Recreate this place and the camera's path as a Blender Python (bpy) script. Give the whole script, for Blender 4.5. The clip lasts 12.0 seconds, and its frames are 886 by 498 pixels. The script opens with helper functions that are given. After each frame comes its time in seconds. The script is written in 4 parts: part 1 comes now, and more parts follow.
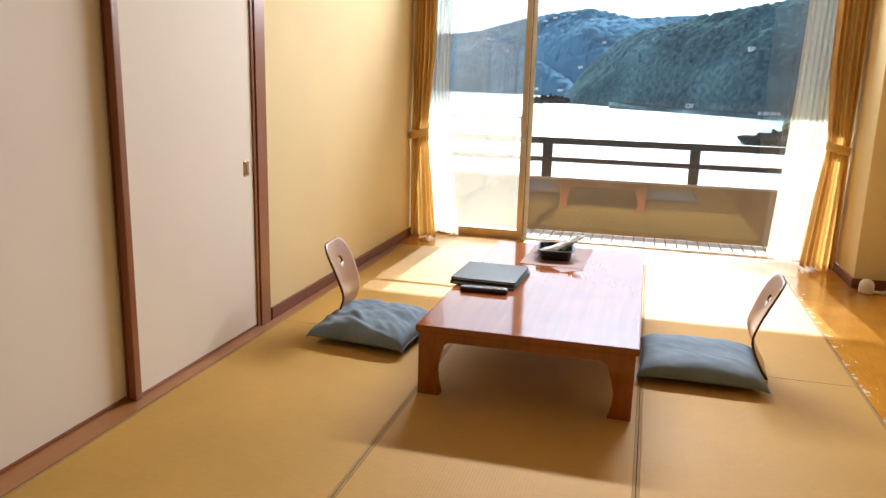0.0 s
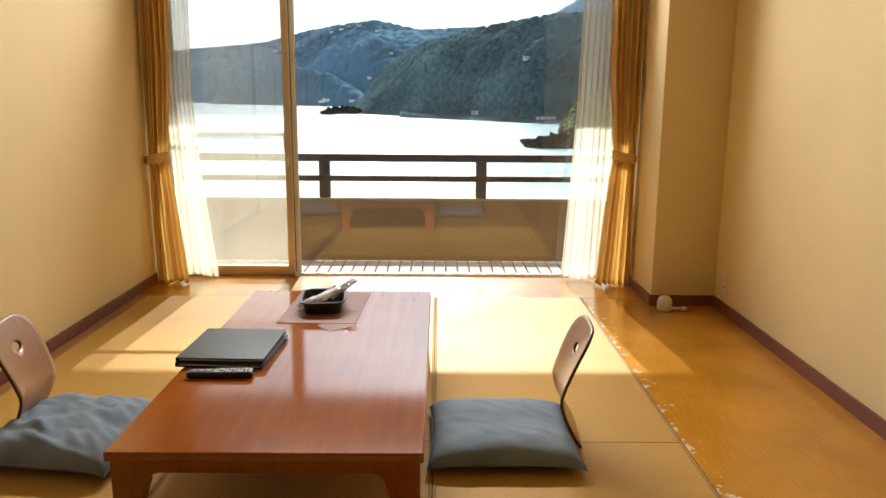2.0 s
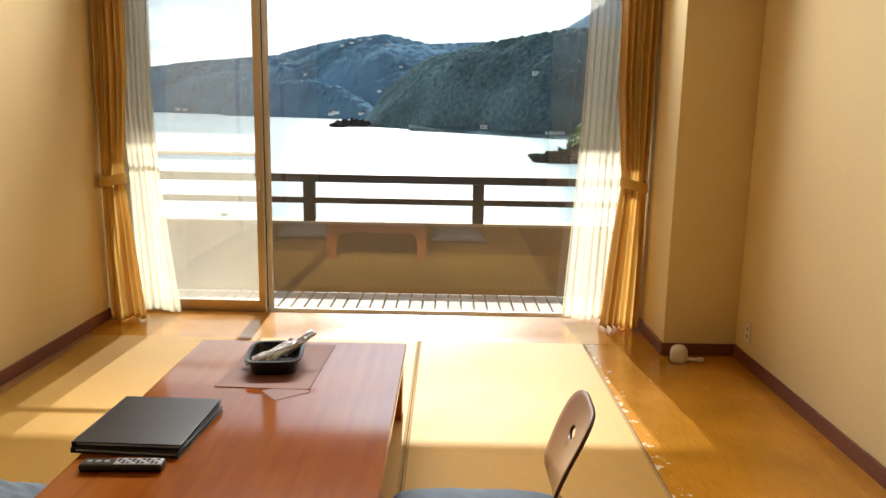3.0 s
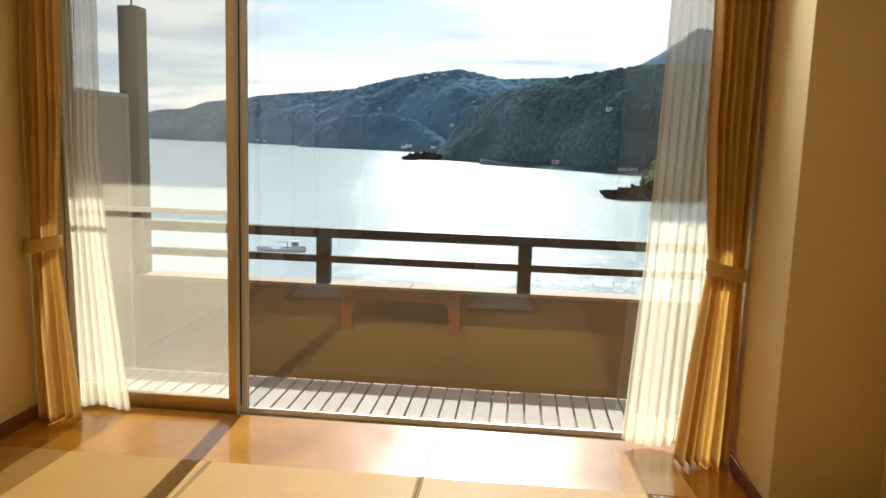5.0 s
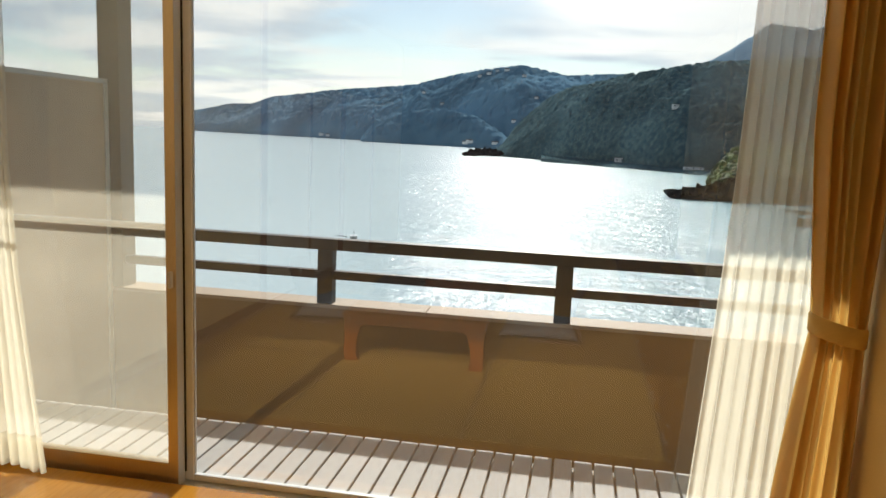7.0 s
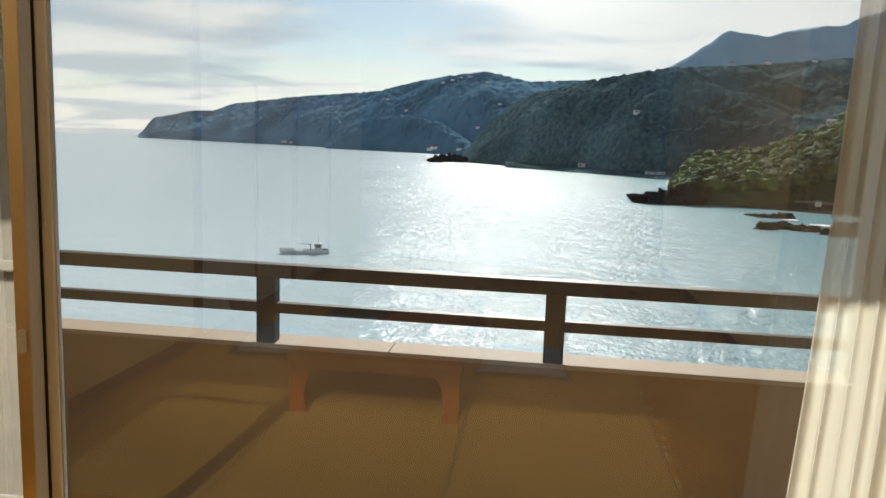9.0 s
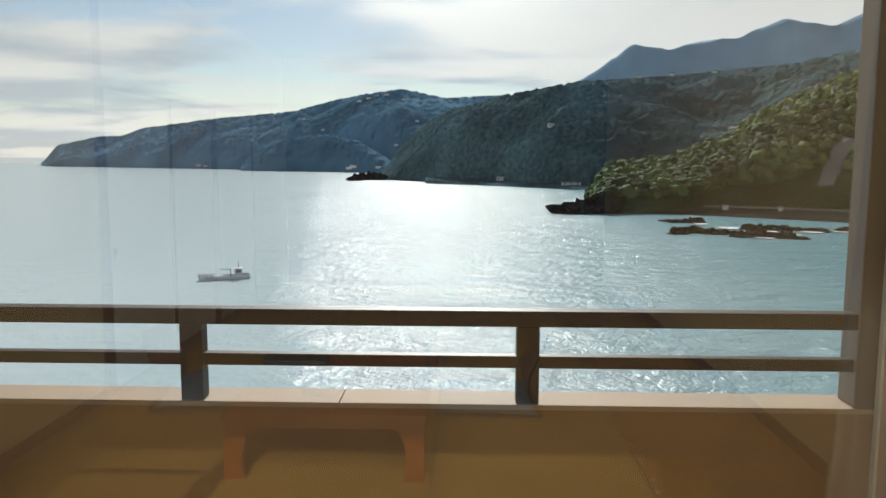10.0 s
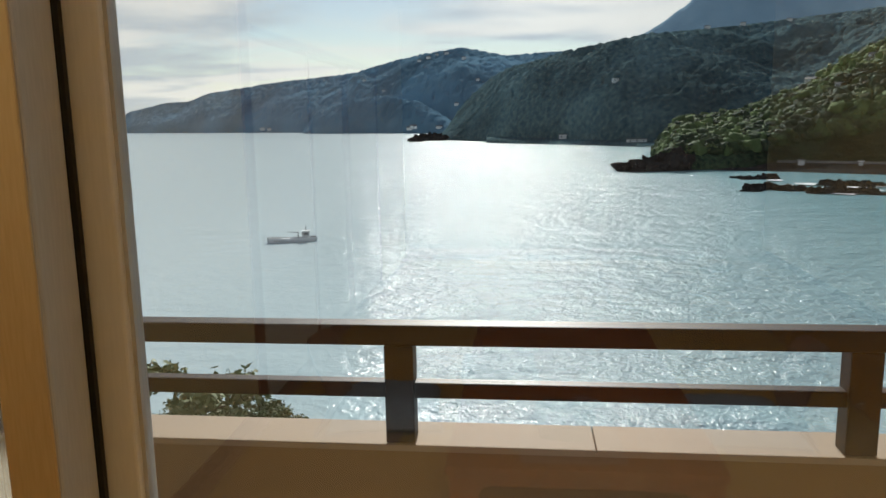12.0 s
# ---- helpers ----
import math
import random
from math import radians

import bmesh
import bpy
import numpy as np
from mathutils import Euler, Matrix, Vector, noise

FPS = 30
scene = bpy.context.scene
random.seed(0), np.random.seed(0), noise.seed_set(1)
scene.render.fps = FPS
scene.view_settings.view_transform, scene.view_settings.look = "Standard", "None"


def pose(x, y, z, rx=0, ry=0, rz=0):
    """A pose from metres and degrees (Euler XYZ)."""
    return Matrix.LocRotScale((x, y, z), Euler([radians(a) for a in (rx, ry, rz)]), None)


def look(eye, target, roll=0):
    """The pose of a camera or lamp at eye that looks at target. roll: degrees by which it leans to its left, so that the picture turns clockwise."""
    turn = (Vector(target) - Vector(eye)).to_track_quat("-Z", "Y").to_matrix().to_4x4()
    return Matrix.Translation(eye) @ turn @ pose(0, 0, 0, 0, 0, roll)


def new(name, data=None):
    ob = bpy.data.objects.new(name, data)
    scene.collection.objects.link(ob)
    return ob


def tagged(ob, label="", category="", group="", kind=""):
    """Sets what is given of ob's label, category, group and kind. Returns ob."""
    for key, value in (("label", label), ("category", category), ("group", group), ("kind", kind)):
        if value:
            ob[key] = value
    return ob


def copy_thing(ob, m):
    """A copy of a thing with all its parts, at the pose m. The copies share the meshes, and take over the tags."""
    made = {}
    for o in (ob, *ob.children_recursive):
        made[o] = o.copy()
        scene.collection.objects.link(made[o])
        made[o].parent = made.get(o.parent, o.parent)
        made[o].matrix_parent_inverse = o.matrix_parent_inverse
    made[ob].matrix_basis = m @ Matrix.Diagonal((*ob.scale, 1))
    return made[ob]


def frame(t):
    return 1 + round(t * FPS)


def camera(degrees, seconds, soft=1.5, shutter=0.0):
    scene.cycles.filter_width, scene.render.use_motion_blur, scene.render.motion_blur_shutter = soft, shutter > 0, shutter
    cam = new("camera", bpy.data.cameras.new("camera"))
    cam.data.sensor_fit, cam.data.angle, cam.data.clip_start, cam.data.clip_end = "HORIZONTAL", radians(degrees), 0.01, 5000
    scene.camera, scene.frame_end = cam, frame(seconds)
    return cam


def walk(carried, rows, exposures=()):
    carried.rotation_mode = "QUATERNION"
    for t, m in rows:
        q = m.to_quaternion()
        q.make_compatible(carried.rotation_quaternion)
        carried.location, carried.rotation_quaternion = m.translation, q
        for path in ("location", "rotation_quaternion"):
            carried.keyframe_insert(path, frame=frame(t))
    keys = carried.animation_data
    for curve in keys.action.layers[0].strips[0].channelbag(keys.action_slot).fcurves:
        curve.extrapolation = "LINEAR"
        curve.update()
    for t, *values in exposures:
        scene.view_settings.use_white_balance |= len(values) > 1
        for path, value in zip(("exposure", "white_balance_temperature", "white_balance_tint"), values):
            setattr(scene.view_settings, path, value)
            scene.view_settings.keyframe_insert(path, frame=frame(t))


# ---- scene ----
cam = camera(60.9, 12.0)
PATH = [
    (0, (2.059, -6.773, 1.404), (1.558, -4.886, 0.968), 1.6),
    (0.5, (2.109, -6.557, 1.427), (1.853, -4.619, 1.006), 1.8),
    (1, (2.111, -6.325, 1.411), (2.015, -4.371, 0.995), 1.2),
    (1.5, (2.071, -6.074, 1.409), (2.06, -4.117, 0.996), 0.4),
    (2, (2.14, -5.812, 1.405), (2.151, -3.852, 1.005), 0.4),
    (2.5, (2.265, -5.499, 1.433), (2.272, -3.536, 1.051), 0.7),
    (3, (2.279, -5.195, 1.436), (2.27, -3.229, 1.071), 1.0),
    (5, (2.507, -3.899, 1.53), (2.314, -1.928, 1.247), 1.8),
    (5.5, (2.597, -3.614, 1.536), (2.351, -1.649, 1.26), 1.8),
    (6, (2.646, -3.344, 1.531), (2.347, -1.386, 1.249), 1.9),
    (6.5, (2.65, -3.096, 1.544), (2.307, -1.148, 1.249), 2.3),
    (8.5, (2.551, -2.184, 1.523), (2.206, -0.237, 1.221), 2.6),
    (9, (2.484, -1.995, 1.52), (2.226, -0.032, 1.241), 2.1),
    (9.5, (2.312, -1.878, 1.561), (2.159, 0.1, 1.31), 1.2),
    (10, (2.27, -1.498, 1.513), (2.213, 0.488, 1.282), 0.2),
    (10.5, (2.178, -1.129, 1.532), (2.252, 0.853, 1.276), -0.1),
    (11, (2.019, -0.878, 1.564), (2.082, 1.101, 1.284), -1.0),
    (11.5, (1.721, -0.73, 1.55), (1.668, 1.247, 1.248), -1.3),
    (12, (1.405, -0.578, 1.535), (1.186, 1.382, 1.201), -1.0),
]
walk(cam, [(t, look(eye, target, roll)) for t, eye, target, roll in PATH],
     exposures=((0, 1.62, 5750, 10), (0.5, 1.48, 5950, 10), (1.0, 1.3, 6200, 10), (1.5, 1.16, 6500, 10), (3.0, 1.02, 6500, 10), (5.5, 0.56, 6500, 10), (6.5, 0.5, 6500, 10), (8.5, 0.28, 6500, 10), (9.5, 0.22, 6500, 10), (10.5, 0.12, 6500, 10), (12, 0.12, 6500, 10)))

# ---- world, sun and large lights ----
SUN_EL, SUN_AZ = 30.0, -2.2          # degrees; azimuth clockwise from +y
sun_dir = Vector((math.sin(radians(SUN_AZ)) * math.cos(radians(SUN_EL)),
                  math.cos(radians(SUN_AZ)) * math.cos(radians(SUN_EL)), math.sin(radians(SUN_EL))))
SKY_STRENGTH, SUN_STRENGTH, WINDOW_WATTS = 0.085, 5.0, 44.0

world = bpy.data.worlds.new("sky")
scene.world = world
world.use_nodes = True
wn, wl = world.node_tree.nodes, world.node_tree.links
wn.clear()
sky = wn.new("ShaderNodeTexSky")
sky.sky_type, sky.sun_disc = "NISHITA", False
sky.sun_elevation, sky.sun_rotation = radians(SUN_EL), radians(SUN_AZ)
sky.air_density, sky.dust_density, sky.ozone_density = 1.0, 0.25, 1.5
# sheets of cloud on a level high above: white where thick, grey where shaded, thin blue gaps
def wnode(kind, **values):
    nd = wn.new(kind)
    for key, value in values.items():
        nd.inputs[key.replace("_", " ")].default_value = value
    return nd


def wmath(op, a, b):
    nd = wn.new("ShaderNodeMath")
    nd.operation = op
    for k, v in enumerate((a, b)):
        if isinstance(v, (int, float)):
            nd.inputs[k].default_value = v
        else:
            wl.new(v, nd.inputs[k])
    return nd.outputs[0]


def wramp(src, p0, p1, hi=1.0):
    nd = wnode("ShaderNodeMapRange", From_Min=p0, From_Max=p1, To_Min=0.0, To_Max=hi)
    nd.interpolation_type = "SMOOTHSTEP"
    wl.new(src, nd.inputs[0])
    return nd.outputs[0]


tc, sep, comb = wn.new("ShaderNodeTexCoord"), wn.new("ShaderNodeSeparateXYZ"), wn.new("ShaderNodeCombineXYZ")
wl.new(tc.outputs["Generated"], sep.inputs[0])
lift = wmath("ADD", wmath("MAXIMUM", sep.outputs[2], 0.0), 0.10)
wl.new(wmath("DIVIDE", sep.outputs[0], lift), comb.inputs[0])
wl.new(wmath("DIVIDE", sep.outputs[1], lift), comb.inputs[1])
mp = wn.new("ShaderNodeMapping")
mp.inputs["Scale"].default_value, mp.inputs["Location"].default_value = (0.75, 1.0, 1.0), (3.1, 1.7, 0.0)
mp.inputs["Rotation"].default_value = (0, 0, 0.25)
wl.new(comb.outputs[0], mp.inputs["Vector"])
cn = wnode("ShaderNodeTexNoise", Scale=0.55, Detail=9.0, Roughness=0.56, Distortion=0.35)
shade = wnode("ShaderNodeTexNoise", Scale=0.9, Detail=6.0, Roughness=0.5, Distortion=0.3)
wl.new(mp.outputs[0], cn.inputs["Vector"]), wl.new(mp.outputs[0], shade.inputs["Vector"])
lum = wn.new("ShaderNodeRGBToBW")
wl.new(sky.outputs[0], lum.inputs[0])
toward = wn.new("ShaderNodeVectorMath")               # thin cloud scatters forward: it shines round the sun
toward.operation = "DOT_PRODUCT"
toward.inputs[1].default_value = sun_dir
wl.new(tc.outputs["Generated"], toward.inputs[0])
corona = wmath("MULTIPLY_ADD", wmath("POWER", wmath("MAXIMUM", toward.outputs["Value"], 0.0), 40.0), 4.2)
corona.node.inputs[2].default_value = 1.0
glow = wmath("MULTIPLY", wmath("ADD", wmath("MULTIPLY", lum.outputs[0], 0.35), 6.6), corona)
tint = wn.new("ShaderNodeMix")
tint.data_type = "RGBA"
tint.inputs[6].default_value, tint.inputs[7].default_value = (0.60, 0.68, 0.765, 1), (1.0, 1.0, 0.985, 1)
wl.new(wramp(shade.outputs[0], 0.40, 0.56), tint.inputs[0])
cloud = wn.new("ShaderNodeVectorMath")
cloud.operation = "SCALE"
wl.new(tint.outputs[2], cloud.inputs[0]), wl.new(glow, cloud.inputs["Scale"])
cm = wn.new("ShaderNodeMix")
cm.data_type = "RGBA"
wl.new(wmath("MAXIMUM", wramp(cn.outputs[0], 0.41, 0.55, 0.92), wramp(sep.outputs[2], 0.11, 0.01, 0.9)), cm.inputs[0])
wl.new(sky.outputs[0], cm.inputs[6]), wl.new(cloud.outputs[0], cm.inputs[7])
wb = wnode("ShaderNodeBackground", Strength=SKY_STRENGTH)
wo = wn.new("ShaderNodeOutputWorld")
wl.new(cm.outputs[2], wb.inputs[0]), wl.new(wb.outputs[0], wo.inputs[0])

sun_data = bpy.data.lights.new("sun", "SUN")
sun_data.energy, sun_data.angle, sun_data.color = SUN_STRENGTH, radians(0.53), (1.0, 0.96, 0.90)
new("sun", sun_data).matrix_world = look(sun_dir * 60, (0, 0, 0))

# added fill lamp in the head of the window opening, topping up the sky light
win_data = bpy.data.lights.new("window_sky_fill", "AREA")
win_data.shape, win_data.size, win_data.size_y = "RECTANGLE", 2.6, 0.12
win_data.spread = radians(110)
win_data.energy, win_data.color = WINDOW_WATTS, (1.0, 0.97, 0.92)
new("window_sky_fill", win_data).matrix_world = look((1.8, -0.06, 2.59), (2.1, -7.0, 0.5))


# ---- materials ----
def mat(name, c1, c2, scale=20.0, rough=0.6, bump=0.0, stretch=(1, 1, 1), metal=0.0, big=1.2, wear=0.12, spec=0.5, coat=0.0, contrast=0.25, rand=0.0, bump_scale=None, dist=0.01, coat_rough=0.08, coat_ior=1.5):
    """Two-scale procedural surface: fine grain from c1 to c2, broad blotches of strength wear."""
    m = bpy.data.materials.new(name)
    m.use_nodes = True
    n, l = m.node_tree.nodes, m.node_tree.links
    p = n["Principled BSDF"]
    co = n.new("ShaderNodeTexCoord")
    ma = n.new("ShaderNodeMapping")
    ma.inputs["Scale"].default_value = stretch
    l.new(co.outputs["Object"], ma.inputs["Vector"])
    fine = n.new("ShaderNodeTexNoise")
    fine.inputs["Scale"].default_value, fine.inputs["Detail"].default_value = scale, 6.0
    l.new(ma.outputs[0], fine.inputs["Vector"])
    ramp = n.new("ShaderNodeValToRGB")
    e = ramp.color_ramp.elements
    e[0].position, e[1].position = 0.5 - contrast, 0.5 + contrast
    e[0].color, e[1].color = (*c1, 1), (*c2, 1)
    l.new(fine.outputs[0], ramp.inputs[0])
    broad = n.new("ShaderNodeTexNoise")
    broad.inputs["Scale"].default_value, broad.inputs["Detail"].default_value = big, 3.0
    l.new(co.outputs["Object"], broad.inputs["Vector"])
    hsv = n.new("ShaderNodeHueSaturation")
    rng = n.new("ShaderNodeMapRange")
    rng.inputs["From Min"].default_value, rng.inputs["From Max"].default_value = 0.3, 0.7
    rng.inputs["To Min"].default_value, rng.inputs["To Max"].default_value = 1 - wear, 1 + wear
    l.new(broad.outputs[0], rng.inputs[0])
    value = rng.outputs[0]
    if rand:
        info = n.new("ShaderNodeObjectInfo")
        r2 = n.new("ShaderNodeMapRange")
        r2.inputs["To Min"].default_value, r2.inputs["To Max"].default_value = 1 - rand, 1 + rand
        l.new(info.outputs["Random"], r2.inputs[0])
        mul = n.new("ShaderNodeMath")
        mul.operation = "MULTIPLY"
        l.new(value, mul.inputs[0]), l.new(r2.outputs[0], mul.inputs[1])
        value = mul.outputs[0]
    l.new(value, hsv.inputs["Value"])
    l.new(ramp.outputs[0], hsv.inputs["Color"])
    l.new(hsv.outputs[0], p.inputs["Base Color"])
    rr = n.new("ShaderNodeMapRange")
    rr.inputs["To Min"].default_value, rr.inputs["To Max"].default_value = max(0.02, rough - 0.08), min(1, rough + 0.08)
    l.new(broad.outputs[0], rr.inputs[0])
    l.new(rr.outputs[0], p.inputs["Roughness"])
    p.inputs["Metallic"].default_value = metal
    p.inputs["Specular IOR Level"].default_value = spec
    p.inputs["Coat Weight"].default_value = coat
    p.inputs["Coat Roughness"].default_value = coat_rough
    p.inputs["Coat IOR"].default_value = coat_ior
    if bump:
        b = n.new("ShaderNodeBump")
        b.inputs["Strength"].default_value, b.inputs["Distance"].default_value = bump, dist
        src = fine
        if bump_scale:
            src = n.new("ShaderNodeTexNoise")
            src.inputs["Scale"].default_value = bump_scale
            l.new(ma.outputs[0], src.inputs["Vector"])
        l.new(src.outputs[0], b.inputs["Height"])
        l.new(b.outputs[0], p.inputs["Normal"])
    return m


def cloth(name, c1, c2, through_color, share, see=0.0, weave=900.0):
    """Woven cloth that lets light through: share of it translucent, see of it open between the threads."""
    m = mat(name, c1, c2, scale=weave, rough=0.9, bump=0.15, stretch=(1, 1, 0.15), wear=0.06, spec=0.1, big=4.0)
    n, l = m.node_tree.nodes, m.node_tree.links
    out, p = n["Material Output"], n["Principled BSDF"]
    tr = n.new("ShaderNodeBsdfTranslucent")
    tr.inputs["Color"].default_value = (*through_color, 1)
    mix = n.new("ShaderNodeMixShader")
    mix.inputs[0].default_value = share
    l.new(p.outputs[0], mix.inputs[1]), l.new(tr.outputs[0], mix.inputs[2])
    last = mix
    if see:
        op = n.new("ShaderNodeBsdfTransparent")
        last = n.new("ShaderNodeMixShader")
        last.inputs[0].default_value = see
        l.new(mix.outputs[0], last.inputs[1]), l.new(op.outputs[0], last.inputs[2])
    l.new(last.outputs[0], out.inputs[0])
    return m


def pane_glass(name, dirt):
    """Clear pane: see-through, mirror gloss that grows with the angle, and a film of dust that scatters light."""
    m = bpy.data.materials.new(name)
    m.use_nodes = True
    n, l = m.node_tree.nodes, m.node_tree.links
    n.clear()
    out = n.new("ShaderNodeOutputMaterial")
    lw = n.new("ShaderNodeLayerWeight")
    lw.inputs["Blend"].default_value = 0.5
    pw = n.new("ShaderNodeMath")
    pw.operation = "POWER"
    pw.inputs[1].default_value = 5.0
    ad = n.new("ShaderNodeMapRange")
    ad.inputs["To Min"].default_value, ad.inputs["To Max"].default_value = 0.102, 0.9
    l.new(lw.outputs["Facing"], pw.inputs[0]), l.new(pw.outputs[0], ad.inputs[0])
    op, gl = n.new("ShaderNodeBsdfTransparent"), n.new("ShaderNodeBsdfGlossy")
    op.inputs[0].default_value = (0.97, 0.985, 0.975, 1)
    gl.inputs["Roughness"].default_value = 0.01
    mx = n.new("ShaderNodeMixShader")
    l.new(ad.outputs[0], mx.inputs[0]), l.new(op.outputs[0], mx.inputs[1]), l.new(gl.outputs[0], mx.inputs[2])
    du = n.new("ShaderNodeBsdfTranslucent")
    du.inputs[0].default_value = (0.92, 0.86, 0.68, 1)
    co, nz = n.new("ShaderNodeTexCoord"), n.new("ShaderNodeTexNoise")
    nz.inputs["Scale"].default_value, nz.inputs["Detail"].default_value = 3.0, 6.0
    l.new(co.outputs["Object"], nz.inputs["Vector"])
    dm = n.new("ShaderNodeMapRange")
    dm.inputs["To Min"].default_value, dm.inputs["To Max"].default_value = dirt * 0.7, dirt * 1.3
    l.new(nz.outputs[0], dm.inputs[0])
    m2 = n.new("ShaderNodeMixShader")
    l.new(dm.outputs[0], m2.inputs[0]), l.new(mx.outputs[0], m2.inputs[1]), l.new(du.outputs[0], m2.inputs[2])
    l.new(m2.outputs[0], out.inputs[0])
    return m


M_WALL = mat("cream_wallpaper", (0.72, 0.585, 0.32), (0.80, 0.665, 0.385), 180, 0.85, 0.25, wear=0.04, spec=0.2, dist=0.003)
M_CEIL = mat("ceiling_board", (0.34, 0.24, 0.13), (0.44, 0.32, 0.18), 20, 0.7, 0.1, (8, 0.6, 1), wear=0.1)
# for unseen faces, made dark to dim what the panes and tabletop mirror
M_DARKWOOD = mat("reflection_dimming_dark_wood", (0.05, 0.028, 0.015), (0.09, 0.05, 0.026), 20, 0.6, 0.1, (8, 8, 0.6), wear=0.15)
M_FUSUMA = mat("fusuma_paper", (0.78, 0.715, 0.62), (0.84, 0.775, 0.69), 240, 0.8, 0.12, wear=0.03, spec=0.25, dist=0.002)
M_POST = mat("reddish_brown_post_wood", (0.21, 0.070, 0.026), (0.31, 0.115, 0.046), 30, 0.35, 0.08, (8, 8, 0.6), wear=0.15, coat=0.2)
M_BASE = mat("red_brown_baseboard", (0.15, 0.045, 0.025), (0.22, 0.075, 0.04), 25, 0.5, 0.06, (0.8, 0.8, 8), wear=0.12)
M_FLOORWOOD = mat("varnished_orange_wood", (0.45, 0.185, 0.010), (0.56, 0.255, 0.022), 14, 0.22, 0.03, (9, 0.6, 1), wear=0.16, coat=0.35, big=2.5)
M_SILLWOOD = mat("sill_wood", (0.30, 0.12, 0.035), (0.40, 0.18, 0.06), 20, 0.35, 0.04, (9, 0.5, 1), wear=0.12)
M_TABLE = mat("lacquered_table_wood", (0.26, 0.060, 0.003), (0.335, 0.090, 0.004), 5, 0.7, 0.0, (7, 0.35, 1.5), spec=0.02, wear=0.12, coat=1.0, big=3.0, coat_rough=0.085, coat_ior=1.65)
M_PLY = mat("bent_plywood", (0.30, 0.15, 0.075), (0.40, 0.21, 0.11), 16, 0.33, 0.03, (1, 7, 0.7), wear=0.1, coat=0.2)
M_PLYEDGE = mat("dark_plywood_edge", (0.05, 0.018, 0.010), (0.09, 0.03, 0.015), 60, 0.5)
M_CUSHION = mat("blue_grey_cushion_cotton", (0.17, 0.225, 0.285), (0.24, 0.30, 0.365), 420, 0.85, 0.3, wear=0.14, spec=0.2, big=7, dist=0.002)
M_BLACK = mat("black_leatherette", (0.012, 0.012, 0.014), (0.026, 0.026, 0.03), 260, 0.36, 0.2, wear=0.15, spec=0.3, dist=0.002)
M_PAPER = mat("white_paper", (0.72, 0.72, 0.70), (0.80, 0.80, 0.78), 90, 0.8, wear=0.05)
M_PLASTIC = mat("black_plastic", (0.012, 0.012, 0.013), (0.02, 0.02, 0.022), 200, 0.3, 0.05)
M_GREYKEY = mat("grey_rubber_keys", (0.30, 0.30, 0.31), (0.40, 0.40, 0.41), 200, 0.6)
M_SILVER = mat("silver_wrapper", (0.36, 0.37, 0.39), (0.62, 0.63, 0.65), 60, 0.3, 0.5, metal=0.35, dist=0.004)
M_PLACEMAT = mat("mauve_brown_placemat", (0.20, 0.085, 0.06), (0.29, 0.13, 0.095), 300, 0.55, 0.2, wear=0.08, dist=0.002)
M_WHITEPL = mat("off_white_plastic", (0.70, 0.66, 0.58), (0.78, 0.74, 0.66), 80, 0.4, wear=0.04)
M_BRASS = mat("dull_brass", (0.42, 0.30, 0.13), (0.55, 0.40, 0.19), 90, 0.35, 0.1, metal=0.9, wear=0.15)
M_ALU = mat("bronze_grey_aluminium", (0.58, 0.46, 0.30), (0.66, 0.54, 0.37), 60, 0.30, 0.03, (6, 6, 0.5), metal=0.8, wear=0.1)
M_ALULIGHT = mat("pale_aluminium", (0.62, 0.62, 0.60), (0.70, 0.70, 0.68), 60, 0.35, 0.03, metal=0.1, wear=0.08)
M_ALUGREY = mat("grey_aluminium", (0.52, 0.53, 0.53), (0.60, 0.61, 0.61), 60, 0.38, 0.03, (6, 6, 0.5), metal=0.1, wear=0.08)
M_ALUPALE = mat("white_aluminium", (0.74, 0.75, 0.75), (0.80, 0.81, 0.81), 60, 0.35, 0.02, (6, 6, 0.5), wear=0.06)
M_GASKET = mat("black_gasket", (0.01, 0.01, 0.01), (0.02, 0.02, 0.02), 90, 0.6)
M_DRAPE = cloth("ochre_drape", (0.72, 0.58, 0.32), (0.80, 0.66, 0.38), (0.96, 0.78, 0.42), 0.68)
M_SHEER = cloth("white_sheer", (0.86, 0.84, 0.78), (0.92, 0.90, 0.84), (0.99, 0.94, 0.78), 0.85, see=0.62)
M_GLASS = pane_glass("window_glass", 0.004)
M_GLASSDUSTY = pane_glass("dusty_window_glass", 0.12)
M_DECK = mat("weathered_grey_deck", (0.36, 0.35, 0.335), (0.50, 0.485, 0.465), 26, 0.8, 0.3, (10, 0.7, 1), wear=0.12, rand=0.10, dist=0.004)
M_RAIL = mat("dark_brown_painted_rail", (0.010, 0.003, 0.0018), (0.018, 0.006, 0.0035), 40, 0.5, 0.1, (0.6, 6, 6), wear=0.2, spec=0.2)
M_PARAPET = mat("tan_render", (0.25, 0.150, 0.070), (0.30, 0.187, 0.090), 60, 0.9, 0.03, wear=0.10, spec=0.15, dist=0.004)
M_CAP = mat("pale_coping", (0.36, 0.26, 0.17), (0.44, 0.33, 0.23), 120, 0.75, 0.2, wear=0.15, dist=0.003)
M_PARTITION = mat("beige_partition_board", (0.54, 0.40, 0.28), (0.62, 0.47, 0.34), 200, 0.7, 0.1, wear=0.06)
M_COLUMN = mat("brown_grey_column", (0.10, 0.075, 0.06), (0.15, 0.115, 0.09), 80, 0.5, 0.1, wear=0.12)
